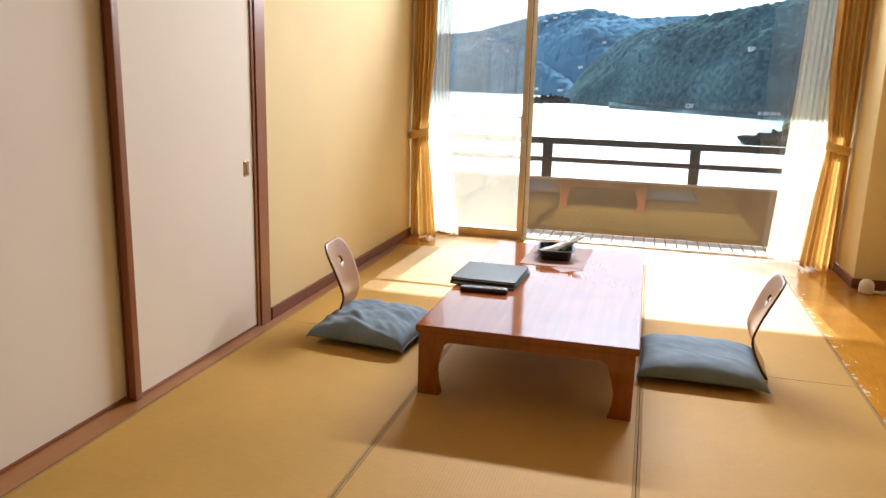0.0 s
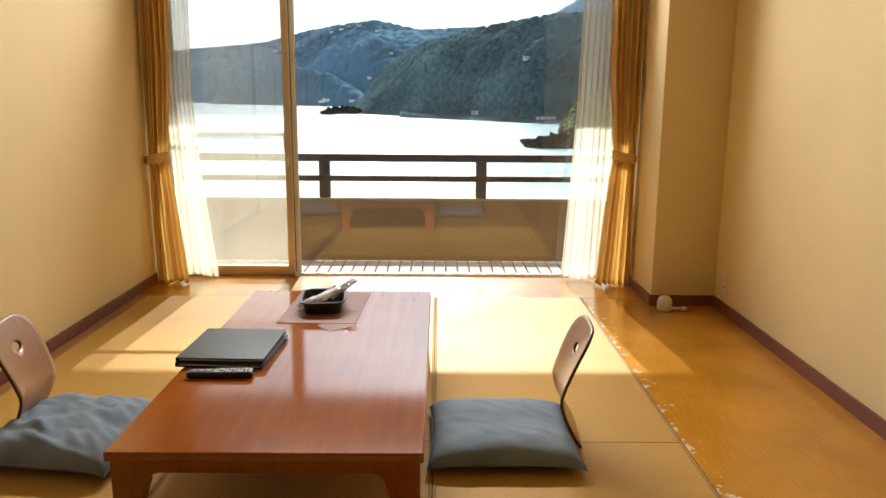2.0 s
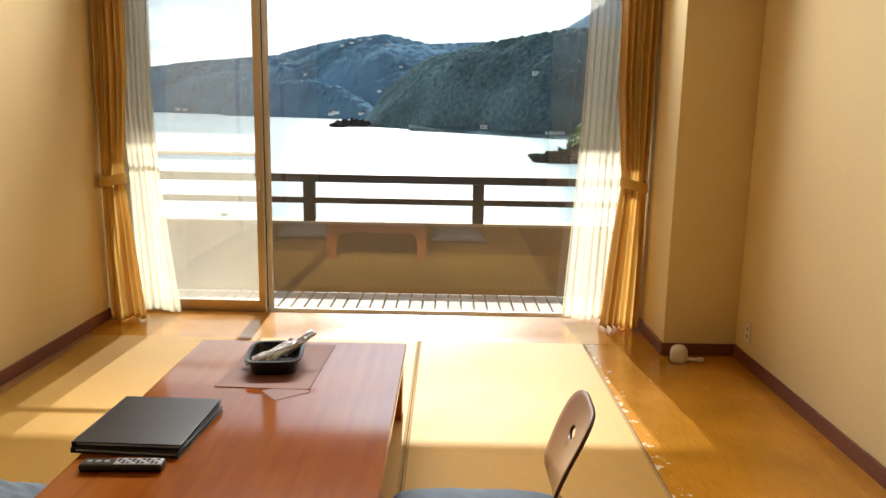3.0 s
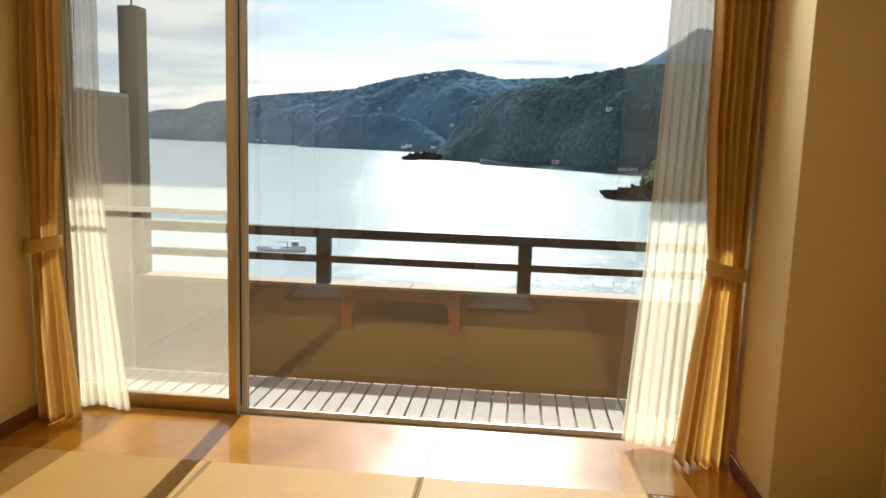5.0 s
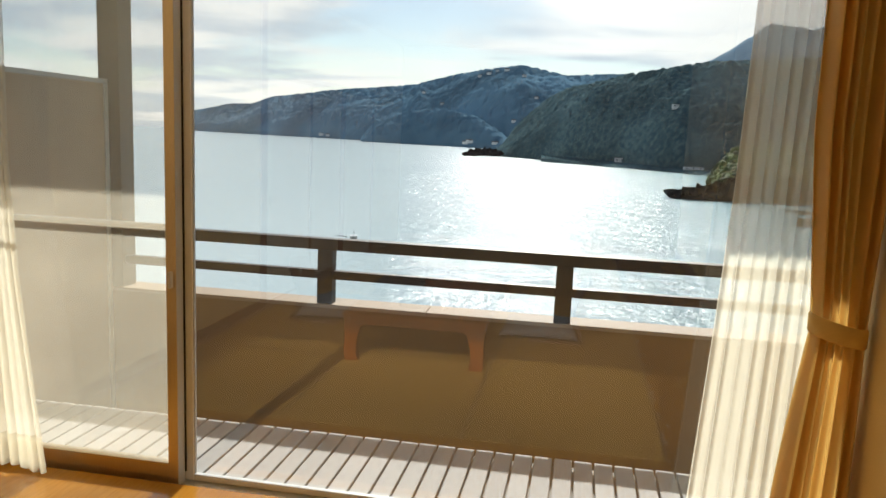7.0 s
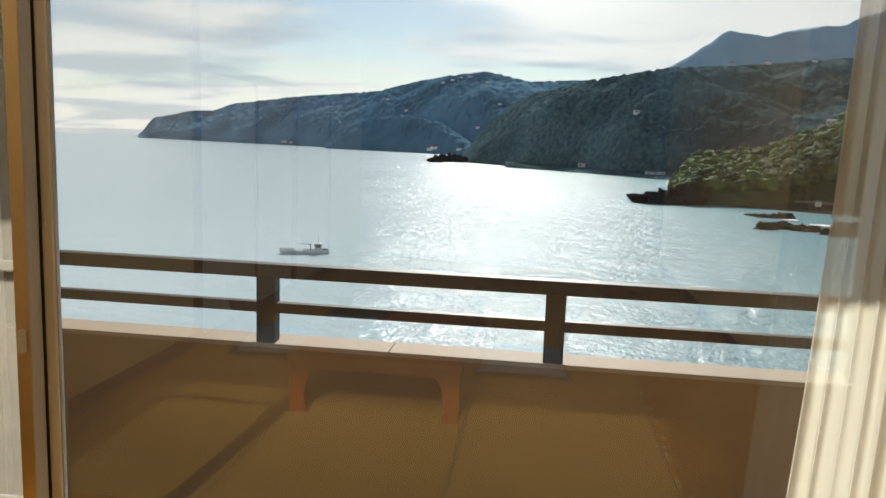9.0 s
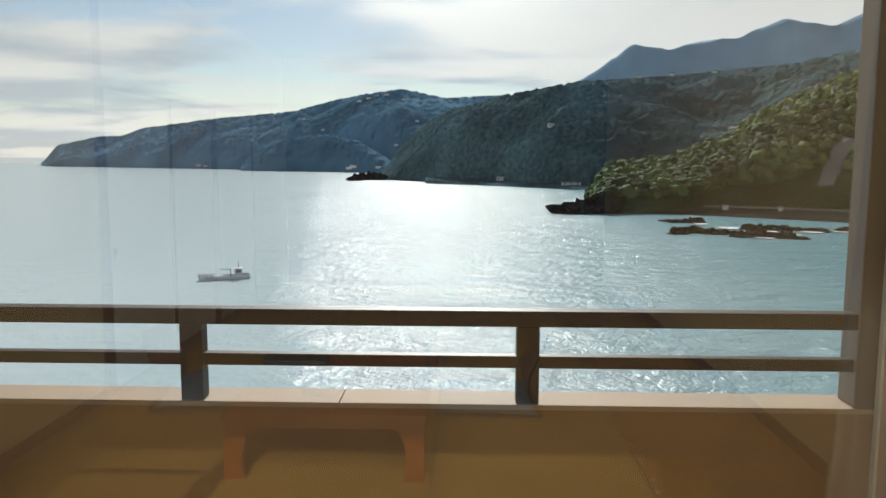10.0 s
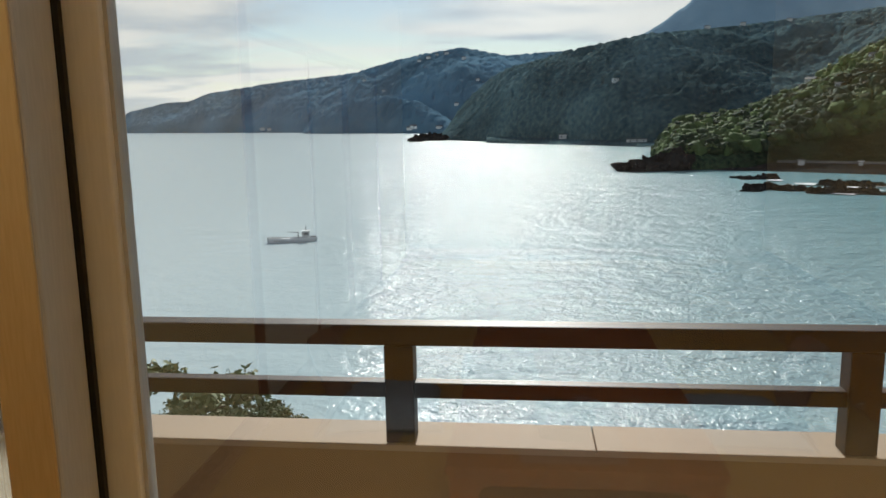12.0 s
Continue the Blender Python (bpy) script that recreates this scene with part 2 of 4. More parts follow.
M_CONCRETE = mat("grey_concrete", (0.28, 0.27, 0.25), (0.36, 0.35, 0.32), 60, 0.9, 0.3, wear=0.15)
M_ROCK = mat("dark_shore_rock", (0.015, 0.016, 0.017), (0.048, 0.047, 0.045), 0.5, 0.9, 0.8, wear=0.3, big=0.08, spec=0.0, dist=0.8)
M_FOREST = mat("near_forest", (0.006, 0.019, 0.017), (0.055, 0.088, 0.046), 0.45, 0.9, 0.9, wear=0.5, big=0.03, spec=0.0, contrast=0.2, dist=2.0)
# bay and far forest: blue haze of distance painted into the base colours
M_FOREST2 = mat("haze_tinted_bay_forest", (0.042, 0.085, 0.112), (0.125, 0.185, 0.180), 0.2, 0.95, 0.6, wear=0.4, big=0.010, spec=0.0, contrast=0.2, dist=4.0)
M_FOREST3 = mat("haze_tinted_far_forest", (0.105, 0.205, 0.290), (0.140, 0.240, 0.310), 0.04, 1.0, 0.8, wear=0.3, big=0.005, spec=0.0, dist=6.0)
# the mountain's pale blue is aerial haze put into its colour
M_MOUNTAIN = mat("haze_tinted_mountain", (0.25, 0.38, 0.48), (0.31, 0.44, 0.53), 0.012, 1.0, 0.5, wear=0.15, big=0.003, spec=0.0, dist=10.0)
M_SCREE = mat("grey_landslip", (0.12, 0.12, 0.118), (0.20, 0.197, 0.19), 0.4, 0.95, 0.6, wear=0.2, big=0.05, dist=0.5)
M_BOATWHITE = mat("white_boat_paint", (0.58, 0.60, 0.61), (0.72, 0.74, 0.75), 6, 0.4, wear=0.15)
M_BOATDARK = mat("dark_boat_fittings", (0.05, 0.06, 0.07), (0.10, 0.11, 0.12), 6, 0.6)
M_BARK = mat("bark", (0.05, 0.035, 0.025), (0.10, 0.07, 0.05), 8, 0.9, 0.6, (3, 3, 0.6))
M_LEAF = mat("leaves", (0.07, 0.11, 0.03), (0.19, 0.22, 0.09), 3, 0.7, wear=0.3, big=0.6)
M_HOUSE = mat("house_wall_white", (0.55, 0.56, 0.56), (0.66, 0.67, 0.67), 0.8, 0.8, wear=0.1)
M_ROOF = mat("house_roof_grey", (0.10, 0.105, 0.11), (0.16, 0.16, 0.165), 0.8, 0.7, wear=0.15)
M_FOAM = mat("surf_foam", (0.60, 0.62, 0.62), (0.80, 0.82, 0.82), 0.5, 0.9, wear=0.1)


def tatami_material():
    m = mat("tatami_rush", (0.455, 0.26, 0.053), (0.555, 0.325, 0.076), 90, 0.6, 0.0, (0.3, 6, 1), wear=0.08, big=1.5, rand=0.03, spec=0.18)
    n, l = m.node_tree.nodes, m.node_tree.links
    wv, co = n.new("ShaderNodeTexWave"), n.new("ShaderNodeTexCoord")
    wv.wave_type, wv.bands_direction = "BANDS", "X"
    wv.inputs["Scale"].default_value, wv.inputs["Distortion"].default_value = 24.0, 0.3
    l.new(co.outputs["Object"], wv.inputs["Vector"])
    b = n.new("ShaderNodeBump")
    b.inputs["Strength"].default_value, b.inputs["Distance"].default_value = 0.10, 0.003
    l.new(wv.outputs[0], b.inputs["Height"])
    l.new(b.outputs[0], n["Principled BSDF"].inputs["Normal"])
    return m


def worn_wood():
    """The varnished wood with flaked varnish beside the edge of the mats."""
    m = M_FLOORWOOD.copy()
    m.name = "varnished_wood_flaked_edge"
    n, l = m.node_tree.nodes, m.node_tree.links
    p = n["Principled BSDF"]
    base = p.inputs["Base Color"].links[0].from_socket
    co, sp, nz = n.new("ShaderNodeTexCoord"), n.new("ShaderNodeSeparateXYZ"), n.new("ShaderNodeTexNoise")
    l.new(co.outputs["Object"], sp.inputs[0]), l.new(co.outputs["Object"], nz.inputs["Vector"])
    nz.inputs["Scale"].default_value, nz.inputs["Detail"].default_value, nz.inputs["Roughness"].default_value = 16.0, 6.0, 0.65
    near = n.new("ShaderNodeMapRange")
    near.inputs["From Min"].default_value, near.inputs["From Max"].default_value = 3.15, 3.34
    near.inputs["To Min"].default_value, near.inputs["To Max"].default_value = 0.12, -0.12
    l.new(sp.outputs[0], near.inputs[0])
    add = n.new("ShaderNodeMath")
    add.operation = "ADD"
    l.new(nz.outputs[0], add.inputs[0]), l.new(near.outputs[0], add.inputs[1])
    cut = n.new("ShaderNodeMapRange")
    cut.inputs["From Min"].default_value, cut.inputs["From Max"].default_value = 0.645, 0.675
    l.new(add.outputs[0], cut.inputs[0])
    mix = n.new("ShaderNodeMix")
    mix.data_type = "RGBA"
    mix.inputs[7].default_value = (0.72, 0.62, 0.46, 1)
    l.new(cut.outputs[0], mix.inputs[0]), l.new(base, mix.inputs[6]), l.new(mix.outputs[2], p.inputs["Base Color"])
    return m


def sea_material():
    m = bpy.data.materials.new("sea_water")
    m.use_nodes = True
    n, l = m.node_tree.nodes, m.node_tree.links
    p = n["Principled BSDF"]
    co, sp = n.new("ShaderNodeTexCoord"), n.new("ShaderNodeSeparateXYZ")
    l.new(co.outputs["Object"], sp.inputs[0])
    # sky's reflection painted into the body colour, pale west to darker teal east
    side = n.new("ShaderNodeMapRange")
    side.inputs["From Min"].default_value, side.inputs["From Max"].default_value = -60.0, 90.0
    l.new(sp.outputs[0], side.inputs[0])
    gust = n.new("ShaderNodeTexNoise")
    gust.inputs["Scale"].default_value, gust.inputs["Detail"].default_value = 0.012, 4.0
    l.new(co.outputs["Object"], gust.inputs["Vector"])
    body_sky_tint = n.new("ShaderNodeMix")
    body_sky_tint.data_type = "RGBA"
    body_sky_tint.inputs[6].default_value, body_sky_tint.inputs[7].default_value = (0.50, 0.60, 0.625, 1), (0.16, 0.315, 0.35, 1)
    l.new(side.outputs[0], body_sky_tint.inputs[0])

    def step(op, x, y):
        nd = n.new("ShaderNodeMath")
        nd.operation = op
        for k, q in enumerate((x, y)):
            if isinstance(q, (int, float)):
                nd.inputs[k].default_value = q
            else:
                l.new(q, nd.inputs[k])
        return nd.outputs[0]

    # the lee of the western cape lies calm, the breeze comes down the middle of the bay
    bearing = step("DIVIDE", sp.outputs[0], step("MAXIMUM", sp.outputs[1], 1.0))
    breeze = n.new("ShaderNodeMapRange")
    breeze.interpolation_type = "SMOOTHSTEP"
    breeze.inputs["From Min"].default_value, breeze.inputs["From Max"].default_value = -0.34, -0.07
    breeze.inputs["To Min"].default_value, breeze.inputs["To Max"].default_value = 0.30, 1.0
    l.new(step("ADD", bearing, step("MULTIPLY", step("SUBTRACT", gust.outputs[0], 0.5), 0.35)), breeze.inputs[0])
    last = None
    for sc, st, dist in ((0.03, (1.0, 2.0, 1), 1.6), (0.16, (1.0, 1.2, 1), 1.1), (0.65, (1.1, 0.9, 1), 0.55), (2.2, (1.1, 0.9, 1), 0.20)):
        ma, nz, b = n.new("ShaderNodeMapping"), n.new("ShaderNodeTexNoise"), n.new("ShaderNodeBump")
        ma.inputs["Scale"].default_value, ma.inputs["Rotation"].default_value = st, (0, 0, 0.3)
        nz.inputs["Scale"].default_value, nz.inputs["Detail"].default_value = sc, 3.0
        b.inputs["Distance"].default_value = dist
        l.new(breeze.outputs[0], b.inputs["Strength"])
        l.new(co.outputs["Object"], ma.inputs[0]), l.new(ma.outputs[0], nz.inputs["Vector"]), l.new(nz.outputs[0], b.inputs["Height"])
        if last:
            l.new(last.outputs[0], b.inputs["Normal"])
        last = b
    body, gloss, fr, mx = n.new("ShaderNodeBsdfDiffuse"), n.new("ShaderNodeBsdfGlossy"), n.new("ShaderNodeFresnel"), n.new("ShaderNodeMixShader")
    gloss.inputs["Roughness"].default_value = 0.15
    fr.inputs["IOR"].default_value = 1.33
    for nd in (body, gloss, fr):
        l.new(last.outputs[0], nd.inputs["Normal"])
    l.new(body_sky_tint.outputs[2], body.inputs[0])
    l.new(step("MULTIPLY", fr.outputs[0], 0.55), mx.inputs[0])
    l.new(body.outputs[0], mx.inputs[1]), l.new(gloss.outputs[0], mx.inputs[2])
    l.new(mx.outputs[0], n["Material Output"].inputs[0])
    n.remove(p)
    return m


M_TATAMI, M_WORN, M_SEA = tatami_material(), worn_wood(), sea_material()
M_HERI = mat("tan_mat_edge_cloth", (0.31, 0.185, 0.045), (0.37, 0.225, 0.06), 400, 0.8, 0.1, wear=0.06)


# ---- mesh helpers ----
def link_mesh(name, bm, material, parent=None, label="", smooth=False):
    me = bpy.data.meshes.new(name)
    bm.to_mesh(me)
    bm.free()
    me.materials.append(material)
    if smooth:
        me.polygons.foreach_set("use_smooth", [True] * len(me.polygons))
    ob = new(name, me)
    if parent is not None:
        ob.parent = parent
    if label:
        ob["label"] = label
    return ob


def part(name, bm, material, parent, label="", smooth=False):
    return link_mesh(name, bm, material, parent, label, smooth)


def add_box(bm, x0, x1, y0, y1, z0, z1):
    vs = [bm.verts.new((x, y, z)) for z in (z0, z1) for y in (y0, y1) for x in (x0, x1)]
    for f in ((0, 2, 3, 1), (4, 5, 7, 6), (0, 1, 5, 4), (2, 6, 7, 3), (0, 4, 6, 2), (1, 3, 7, 5)):
        bm.faces.new([vs[i] for i in f])


def box(x0, x1, y0, y1, z0, z1, bevel=0.0, seg=2):
    bm = bmesh.new()
    add_box(bm, x0, x1, y0, y1, z0, z1)
    if bevel:
        bmesh.ops.bevel(bm, geom=bm.edges[:], offset=bevel, segments=seg, affect="EDGES", profile=0.5)
    return bm


def rod(p0, p1, r0, r1=None, seg=12):
    """A straight round bar, tapered from r0 to r1."""
    bm = bmesh.new()
    p0, p1 = Vector(p0), Vector(p1)
    bmesh.ops.create_cone(bm, cap_ends=True, segments=seg, radius1=r0, radius2=r0 if r1 is None else r1, depth=(p1 - p0).length)
    turn = (p1 - p0).to_track_quat("Z", "Y").to_matrix().to_4x4()
    bmesh.ops.transform(bm, matrix=Matrix.Translation((p0 + p1) / 2) @ turn, verts=bm.verts)
    return bm


def grid_mesh(xs, close=False):
    """A bmesh from a rows x columns x 3 array of computed places."""
    bm = bmesh.new()
    rows, cols = xs.shape[:2]
    vs = [[bm.verts.new(xs[i, j]) for j in range(cols)] for i in range(rows)]
    for i in range(rows - 1):
        for j in range(cols if close else cols - 1):
            k = (j + 1) % cols
            bm.faces.new((vs[i][j], vs[i][k], vs[i + 1][k], vs[i + 1][j]))
    return bm


def thing(name, label, category, group="", at=(0, 0, 0)):
    ob = new(name)
    ob.empty_display_size = 0.1
    ob.location = at
    return tagged(ob, label, category, group)


def structure(name, bm, material, label="", category=""):
    return tagged(link_mesh(name, bm, material), label, category, kind="structure")


# ---- the room's shell ----
XL, XR, YB, YW, ZC = 0.0, 4.03, -7.9, 0.0, 2.78      # left and right wall, back wall, window plane, ceiling
PX, PY = 3.595, -0.82                                 # the pillar's corner
WIN0, WIN1, HEAD = 0.03, 3.57, 2.68                   # window opening

sub = structure("floor", box(-0.3, XR + 0.25, YB - 0.2, 0.10, -0.30, -0.045), M_CONCRETE, "concrete sub-floor under mats and boards", "floor")
wl_ = structure("wall_west", box(-0.18, XL, -3.0, 0.13, -0.045, ZC), M_WALL, "cream papered wall with fine grain", "wall")
structure("wall_west_far", box(-0.18, XL, YB, -6.42, -0.045, ZC), M_WALL, "cream papered wall behind the sliding doors", "wall")
structure("wall_west_head", box(-0.18, XL, -6.42, -3.0, 2.02, ZC), M_WALL, "cream papered wall over the sliding doors", "wall")
structure("closet_back", box(-0.95, -0.90, -6.5, -2.95, -0.045, ZC), M_WALL, "plain closet back wall", "wall")
structure("wall_east", box(XR, XR + 0.18, YB, 0.13, -0.045, ZC), M_WALL, "cream papered wall with fine grain", "wall")
structure("wall_south", box(-0.95, XR + 0.18, YB - 0.18, YB, -0.045, ZC), M_DARKWOOD, "unseen back wall darkened to dim reflections", "wall")
structure("wall_pillar", box(PX, XR, PY, 0.13, -0.045, ZC, 0.004), M_WALL, "cream papered square pillar in the corner", "pillar")
structure("wall_north_head", box(0.0, PX, 0.0, 0.13, HEAD, ZC), M_WALL, "cream papered wall over the window", "wall")
structure("wall_outside", box(-1.6, -0.18, 0.0, 0.13, -1.2, 2.72), M_PARAPET, "tan rendered outside wall beside the window", "wall")
structure("wall_outside_east", box(XR + 0.18, 5.6, 0.0, 0.13, -1.2, 2.72), M_PARAPET, "tan rendered outside wall beside the window", "wall")
structure("wall_outside_head", box(-0.18, XR + 0.18, 0.131, 0.15, HEAD, 2.729), M_PARAPET, "tan rendered outside wall over the window", "wall")
structure("ceiling", box(-0.95, XR + 0.18, YB - 0.18, 0.13, ZC, ZC + 0.12), M_CEIL, "light brown wooden board ceiling", "ceiling")

BH, BT = 0.075, 0.014
for nm, b in (("baseboard_west", (XL, XL + BT, -2.93, -0.0)), ("baseboard_east", (XR - BT, XR, YB, PY - BT)),
              ("baseboard_pillar", (PX - BT, XR, PY - BT, PY)), ("baseboard_pillar_side", (PX - BT, PX, PY, -0.03)), ("baseboard_south", (XL, XR - BT, YB, YB + BT))):
    structure(nm, box(b[0], b[1], b[2], b[3], -0.02, BH, 0.003), M_BASE, "reddish brown wooden baseboard", "baseboard")

# post at the end of the sliding doors, and their grooved sill and head track
structure("trim_door_post", box(-0.10, 0.012, -3.055, -2.945, -0.02, ZC, 0.004), M_POST, "reddish brown square wooden post", "post")
structure("trim_door_sill", box(-0.13, 0.068, -6.42, -3.055, -0.04, 0.006, 0.003), M_SILLWOOD, "wooden sill under sliding doors", "sill")
structure("trim_mat_border", box(0.014, 0.068, -3.055, -0.64, -0.04, 0.004, 0.002), M_SILLWOOD, "narrow wooden board between mats and wall", "trim")
structure("trim_door_head", box(-0.13, 0.03, -6.42, -3.055, 1.985, 2.03, 0.003), M_POST, "reddish brown wooden head track", "trim")


def fusuma(y0, y1, x, pull):
    """A sliding door: papered panel, lacquered stiles, thin rails, recessed pull."""
    d = thing("fusuma_door", "white papered sliding door with dark reddish stiles", "sliding door", "sliding doors along the wall", (x, (y0 + y1) / 2, 0.0075))
    w = (y1 - y0) / 2
    part("panel", box(-0.008, 0.008, -w + 0.040, w - 0.026, 0.014, 1.96), M_FUSUMA, d)
    part("stile", box(-0.017, 0.019, -w, -w + 0.042, 0, 1.985, 0.004), M_POST, d, "reddish brown lacquered stile")
    part("stile", box(-0.017, 0.017, w - 0.028, w, 0, 1.985, 0.004), M_POST, d, "reddish brown lacquered stile")
    for z, h in ((0, 0.016), (1.957, 0.028)):
        part("frame_rail", box(-0.014, 0.010, -w + 0.042, w - 0.028, z, z + h, 0.003), M_POST, d, "reddish brown lacquered rail")
    if pull:
        p = part("door_pull", box(0.006, 0.012, w - 0.125, w - 0.073, 0.868, 0.950, 0.003), M_BRASS, d, "square dull brass finger pull")
        part("recess", box(0.0122, 0.0126, w - 0.116, w - 0.098, 0.878, 0.940), M_POST, p)
    return d


fusuma(-4.165, -3.057, -0.012, True)
fusuma(-5.25, -4.13, -0.055, False)
fusuma(-6.40, -5.20, -0.012, False)

# ---- floor pieces ----
MX = (0.07, 1.115, 2.12, 3.152)
MY = (-0.645, -2.92, -5.20, -7.48)


def floor_board(x0, x1, y0, y1, m):
    return part("board", box(x0 + 0.001, x1 - 0.001, y0 + 0.001, y1 - 0.001, -0.04, 0.0, 0.0025, 1), m, sub)


floor_board(0.002, 2.13, -0.645, -0.03, M_FLOORWOOD)
floor_board(2.13, PX - 0.002, -0.645, -0.03, M_FLOORWOOD)
floor_board(3.155, 4.028, -3.9, -0.646, M_WORN)
floor_board(3.155, 4.028, -7.9, -3.902, M_WORN)
floor_board(0.002, 3.154, -7.9, -7.482, M_FLOORWOOD)
structure("trim_mat_edge", box(3.1525, 3.1545, -7.48, -0.645, -0.03, 0.0045), M_SILLWOOD, "worn wooden strip along mats", "trim")
for i in range(3):
    for j in range(3):
        x0, x1, y0, y1 = MX[i] + 0.001, MX[i + 1] - 0.001, MY[j + 1] + 0.001, MY[j] - 0.001
        matt = part("tatami_mat", box(x0 + 0.011, x1 - 0.011, y0, y1, -0.042, 0.003, 0.002, 1), M_TATAMI, sub)
        for a, b in ((x0, x0 + 0.011), (x1 - 0.011, x1)):
            part("edge_cloth", box(a, b, y0, y1, -0.042, 0.0038, 0.0015, 1), M_HERI, matt)

# ---- window ----
win = tagged(new("window_1"), "sliding glass balcony door with slim metal frame", "window", kind="structure")
part("window_frame", box(WIN0 - 0.03, WIN0, -0.02, 0.12, 0.0, HEAD, 0.003), M_ALU, win)
part("window_frame", box(WIN1, WIN1 + 0.024, -0.02, 0.12, 0.0, HEAD, 0.003), M_ALU, win)
part("window_frame", box(WIN0, WIN1, -0.02, 0.12, HEAD - 0.04, HEAD - 0.001, 0.003), M_ALU, win)
sill = part("window_sill", box(WIN0, WIN1, -0.028, 0.13, -0.075, -0.030, 0.003), M_ALULIGHT, win, "pale metal track")
for y in (0.0225, 0.076):
    part("track", box(WIN0, WIN1, y - 0.003, y + 0.003, -0.030, -0.024), M_ALULIGHT, sill)


def sash(x0, x1, y, d, left, right, foot, glass, bar):
    """One sliding leaf, d its half depth: two stiles, two rails, pane, black gasket, and a guard bar where it has one."""
    grey, seal = (M_ALUGREY, M_GASKET) if bar else (M_ALUPALE, M_ALUGREY)
    s = part("sash", box(x0, x0 + left, y - d, y + d, -0.024, HEAD - 0.045, 0.003), grey, win)
    st = part("stile", box(x1 - right, x1, y - d, y + d, -0.024, HEAD - 0.045, 0.003), grey, s)
    part("cover_strip", box(x1 - right - 0.0005, x1 - 0.001, y - d - 0.003, y - d, -0.024, HEAD - 0.045, 0.001, 1), M_ALU, st, "bronze coloured cover strip")
    part("rail", box(x0 + left, x1 - right, y - d + 0.002, y + d - 0.002, -0.024, foot, 0.003), M_ALU if bar else M_ALULIGHT, s)
    part("rail", box(x0 + left, x1 - right, y - d + 0.002, y + d - 0.002, HEAD - 0.10, HEAD - 0.045, 0.003), M_ALU, s)
    part("pane", box(x0 + left - 0.004, x1 - right + 0.004, y - 0.0025, y + 0.0025, foot - 0.005, HEAD - 0.095), glass, s)
    for a in (x0 + left, x1 - right - 0.004):
        part("gasket", box(a, a + 0.004, y - 0.008, y + 0.008, foot, HEAD - 0.10), seal, s)
    if bar:
        part("guard_bar", rod((x0 + 0.02, y + 0.045, 1.105), (x1 - right, y + 0.045, 1.105), 0.014), M_ALULIGHT, s, "pale tubular bar")
        part("bar_bracket", box(x1 - right - 0.02, x1 - right + 0.004, y + 0.03, y + 0.058, 0.985, 1.122, 0.003), M_ALU, s)
        part("brush_seal", box(x1 - 0.02, x1 + 0.004, y + d + 0.001, y + d + 0.007, 0.02, HEAD - 0.05), M_GASKET, s)


sash(WIN0 + 0.002, 1.003, 0.0225, 0.0275, 0.05, 0.046, 0.075, M_GLASSDUSTY, True)
sash(0.955, 3.565, 0.076, 0.016, 0.083, 0.05, 0.004, M_GLASS, False)
part("crescent_lock", box(0.975, 0.99, -0.03, -0.004, 0.86, 0.93, 0.004), M_ALULIGHT, win)


# ---- curtains ----
def hanging(name, lab, cat, material, rows, y, depth, folds, seed, grp, tie=None, hem=False):
    """A gathered curtain. rows: (z, x0, x1) from top to floor; depth of the folds; tie: height of a tieback band."""
    rnd = np.random.RandomState(seed)
    zs = np.array([r[0] for r in rows])[::-1]
    a = np.array([r[1] for r in rows])[::-1]
    b = np.array([r[2] for r in rows])[::-1]
    nu, nv = folds * 12 + 1, 70
    u = np.linspace(0, 1, nu)
    ph = np.cumsum(0.75 + 0.5 * rnd.rand(nu)) / nu
    amp = 0.65 + 0.35 * np.sin(u * 9 + seed)
    out = np.zeros((nv, nu, 3))
    for i, z in enumerate(np.linspace(rows[0][0], rows[-1][0], nv)):
        x0, x1 = np.interp(z, zs, a), np.interp(z, zs, b)
        k = 0.55 + 0.45 * min(1.0, abs(z - (tie or 9)) / 0.5)
        wob = 0.35 * np.sin(3.0 * z + u * 5 + seed)
        fold = np.sin(2 * np.pi * folds * ph / ph[-1] + wob) + 0.25 * np.sin(4 * np.pi * folds * ph + 1.3 * seed)
        out[i, :, 0] = x0 + (x1 - x0) * (u + 0.010 * np.cos(2 * np.pi * folds * u) * k)
        out[i, :, 1] = y + depth * k * amp * fold * 0.5
        out[i, :, 2] = z + (0.012 * np.sin(u * 7 + seed) if i == nv - 1 else 0)
    ob = thing(name, lab, cat, grp)
    c = part("cloth", grid_mesh(out), material, ob, smooth=True)
    md = c.modifiers.new("thickness", "SOLIDIFY")
    md.thickness = 0.0015
    if hem:
        h = out[-5:].copy()
        h[:, :, 1] -= 0.003
        hp = part("hem", grid_mesh(h), material, ob, smooth=True)
        hp.modifiers.new("thickness", "SOLIDIFY").thickness = 0.0015
    if tie:
        x0, x1 = np.interp(tie, zs, a), np.interp(tie, zs, b)
        ring, n = [], 28
        for zz, gr in ((tie - 0.036, 0.004), (tie - 0.03, 0.008), (tie + 0.022, 0.008), (tie + 0.03, 0.003)):
            ang = np.linspace(0, 2 * np.pi, n, endpoint=False)
            sag = 0.018 * np.cos(ang)
            ring.append(np.stack([(x0 + x1) / 2 + ((x1 - x0) / 2 + gr) * np.cos(ang), y + (depth * 0.62 + gr) * np.sin(ang), zz + sag * (1 if seed % 2 else -1)], 1))
        part("tieback", grid_mesh(np.array(ring), True), M_TIE, ob, "ochre cloth tieback band", smooth=True)
    return ob


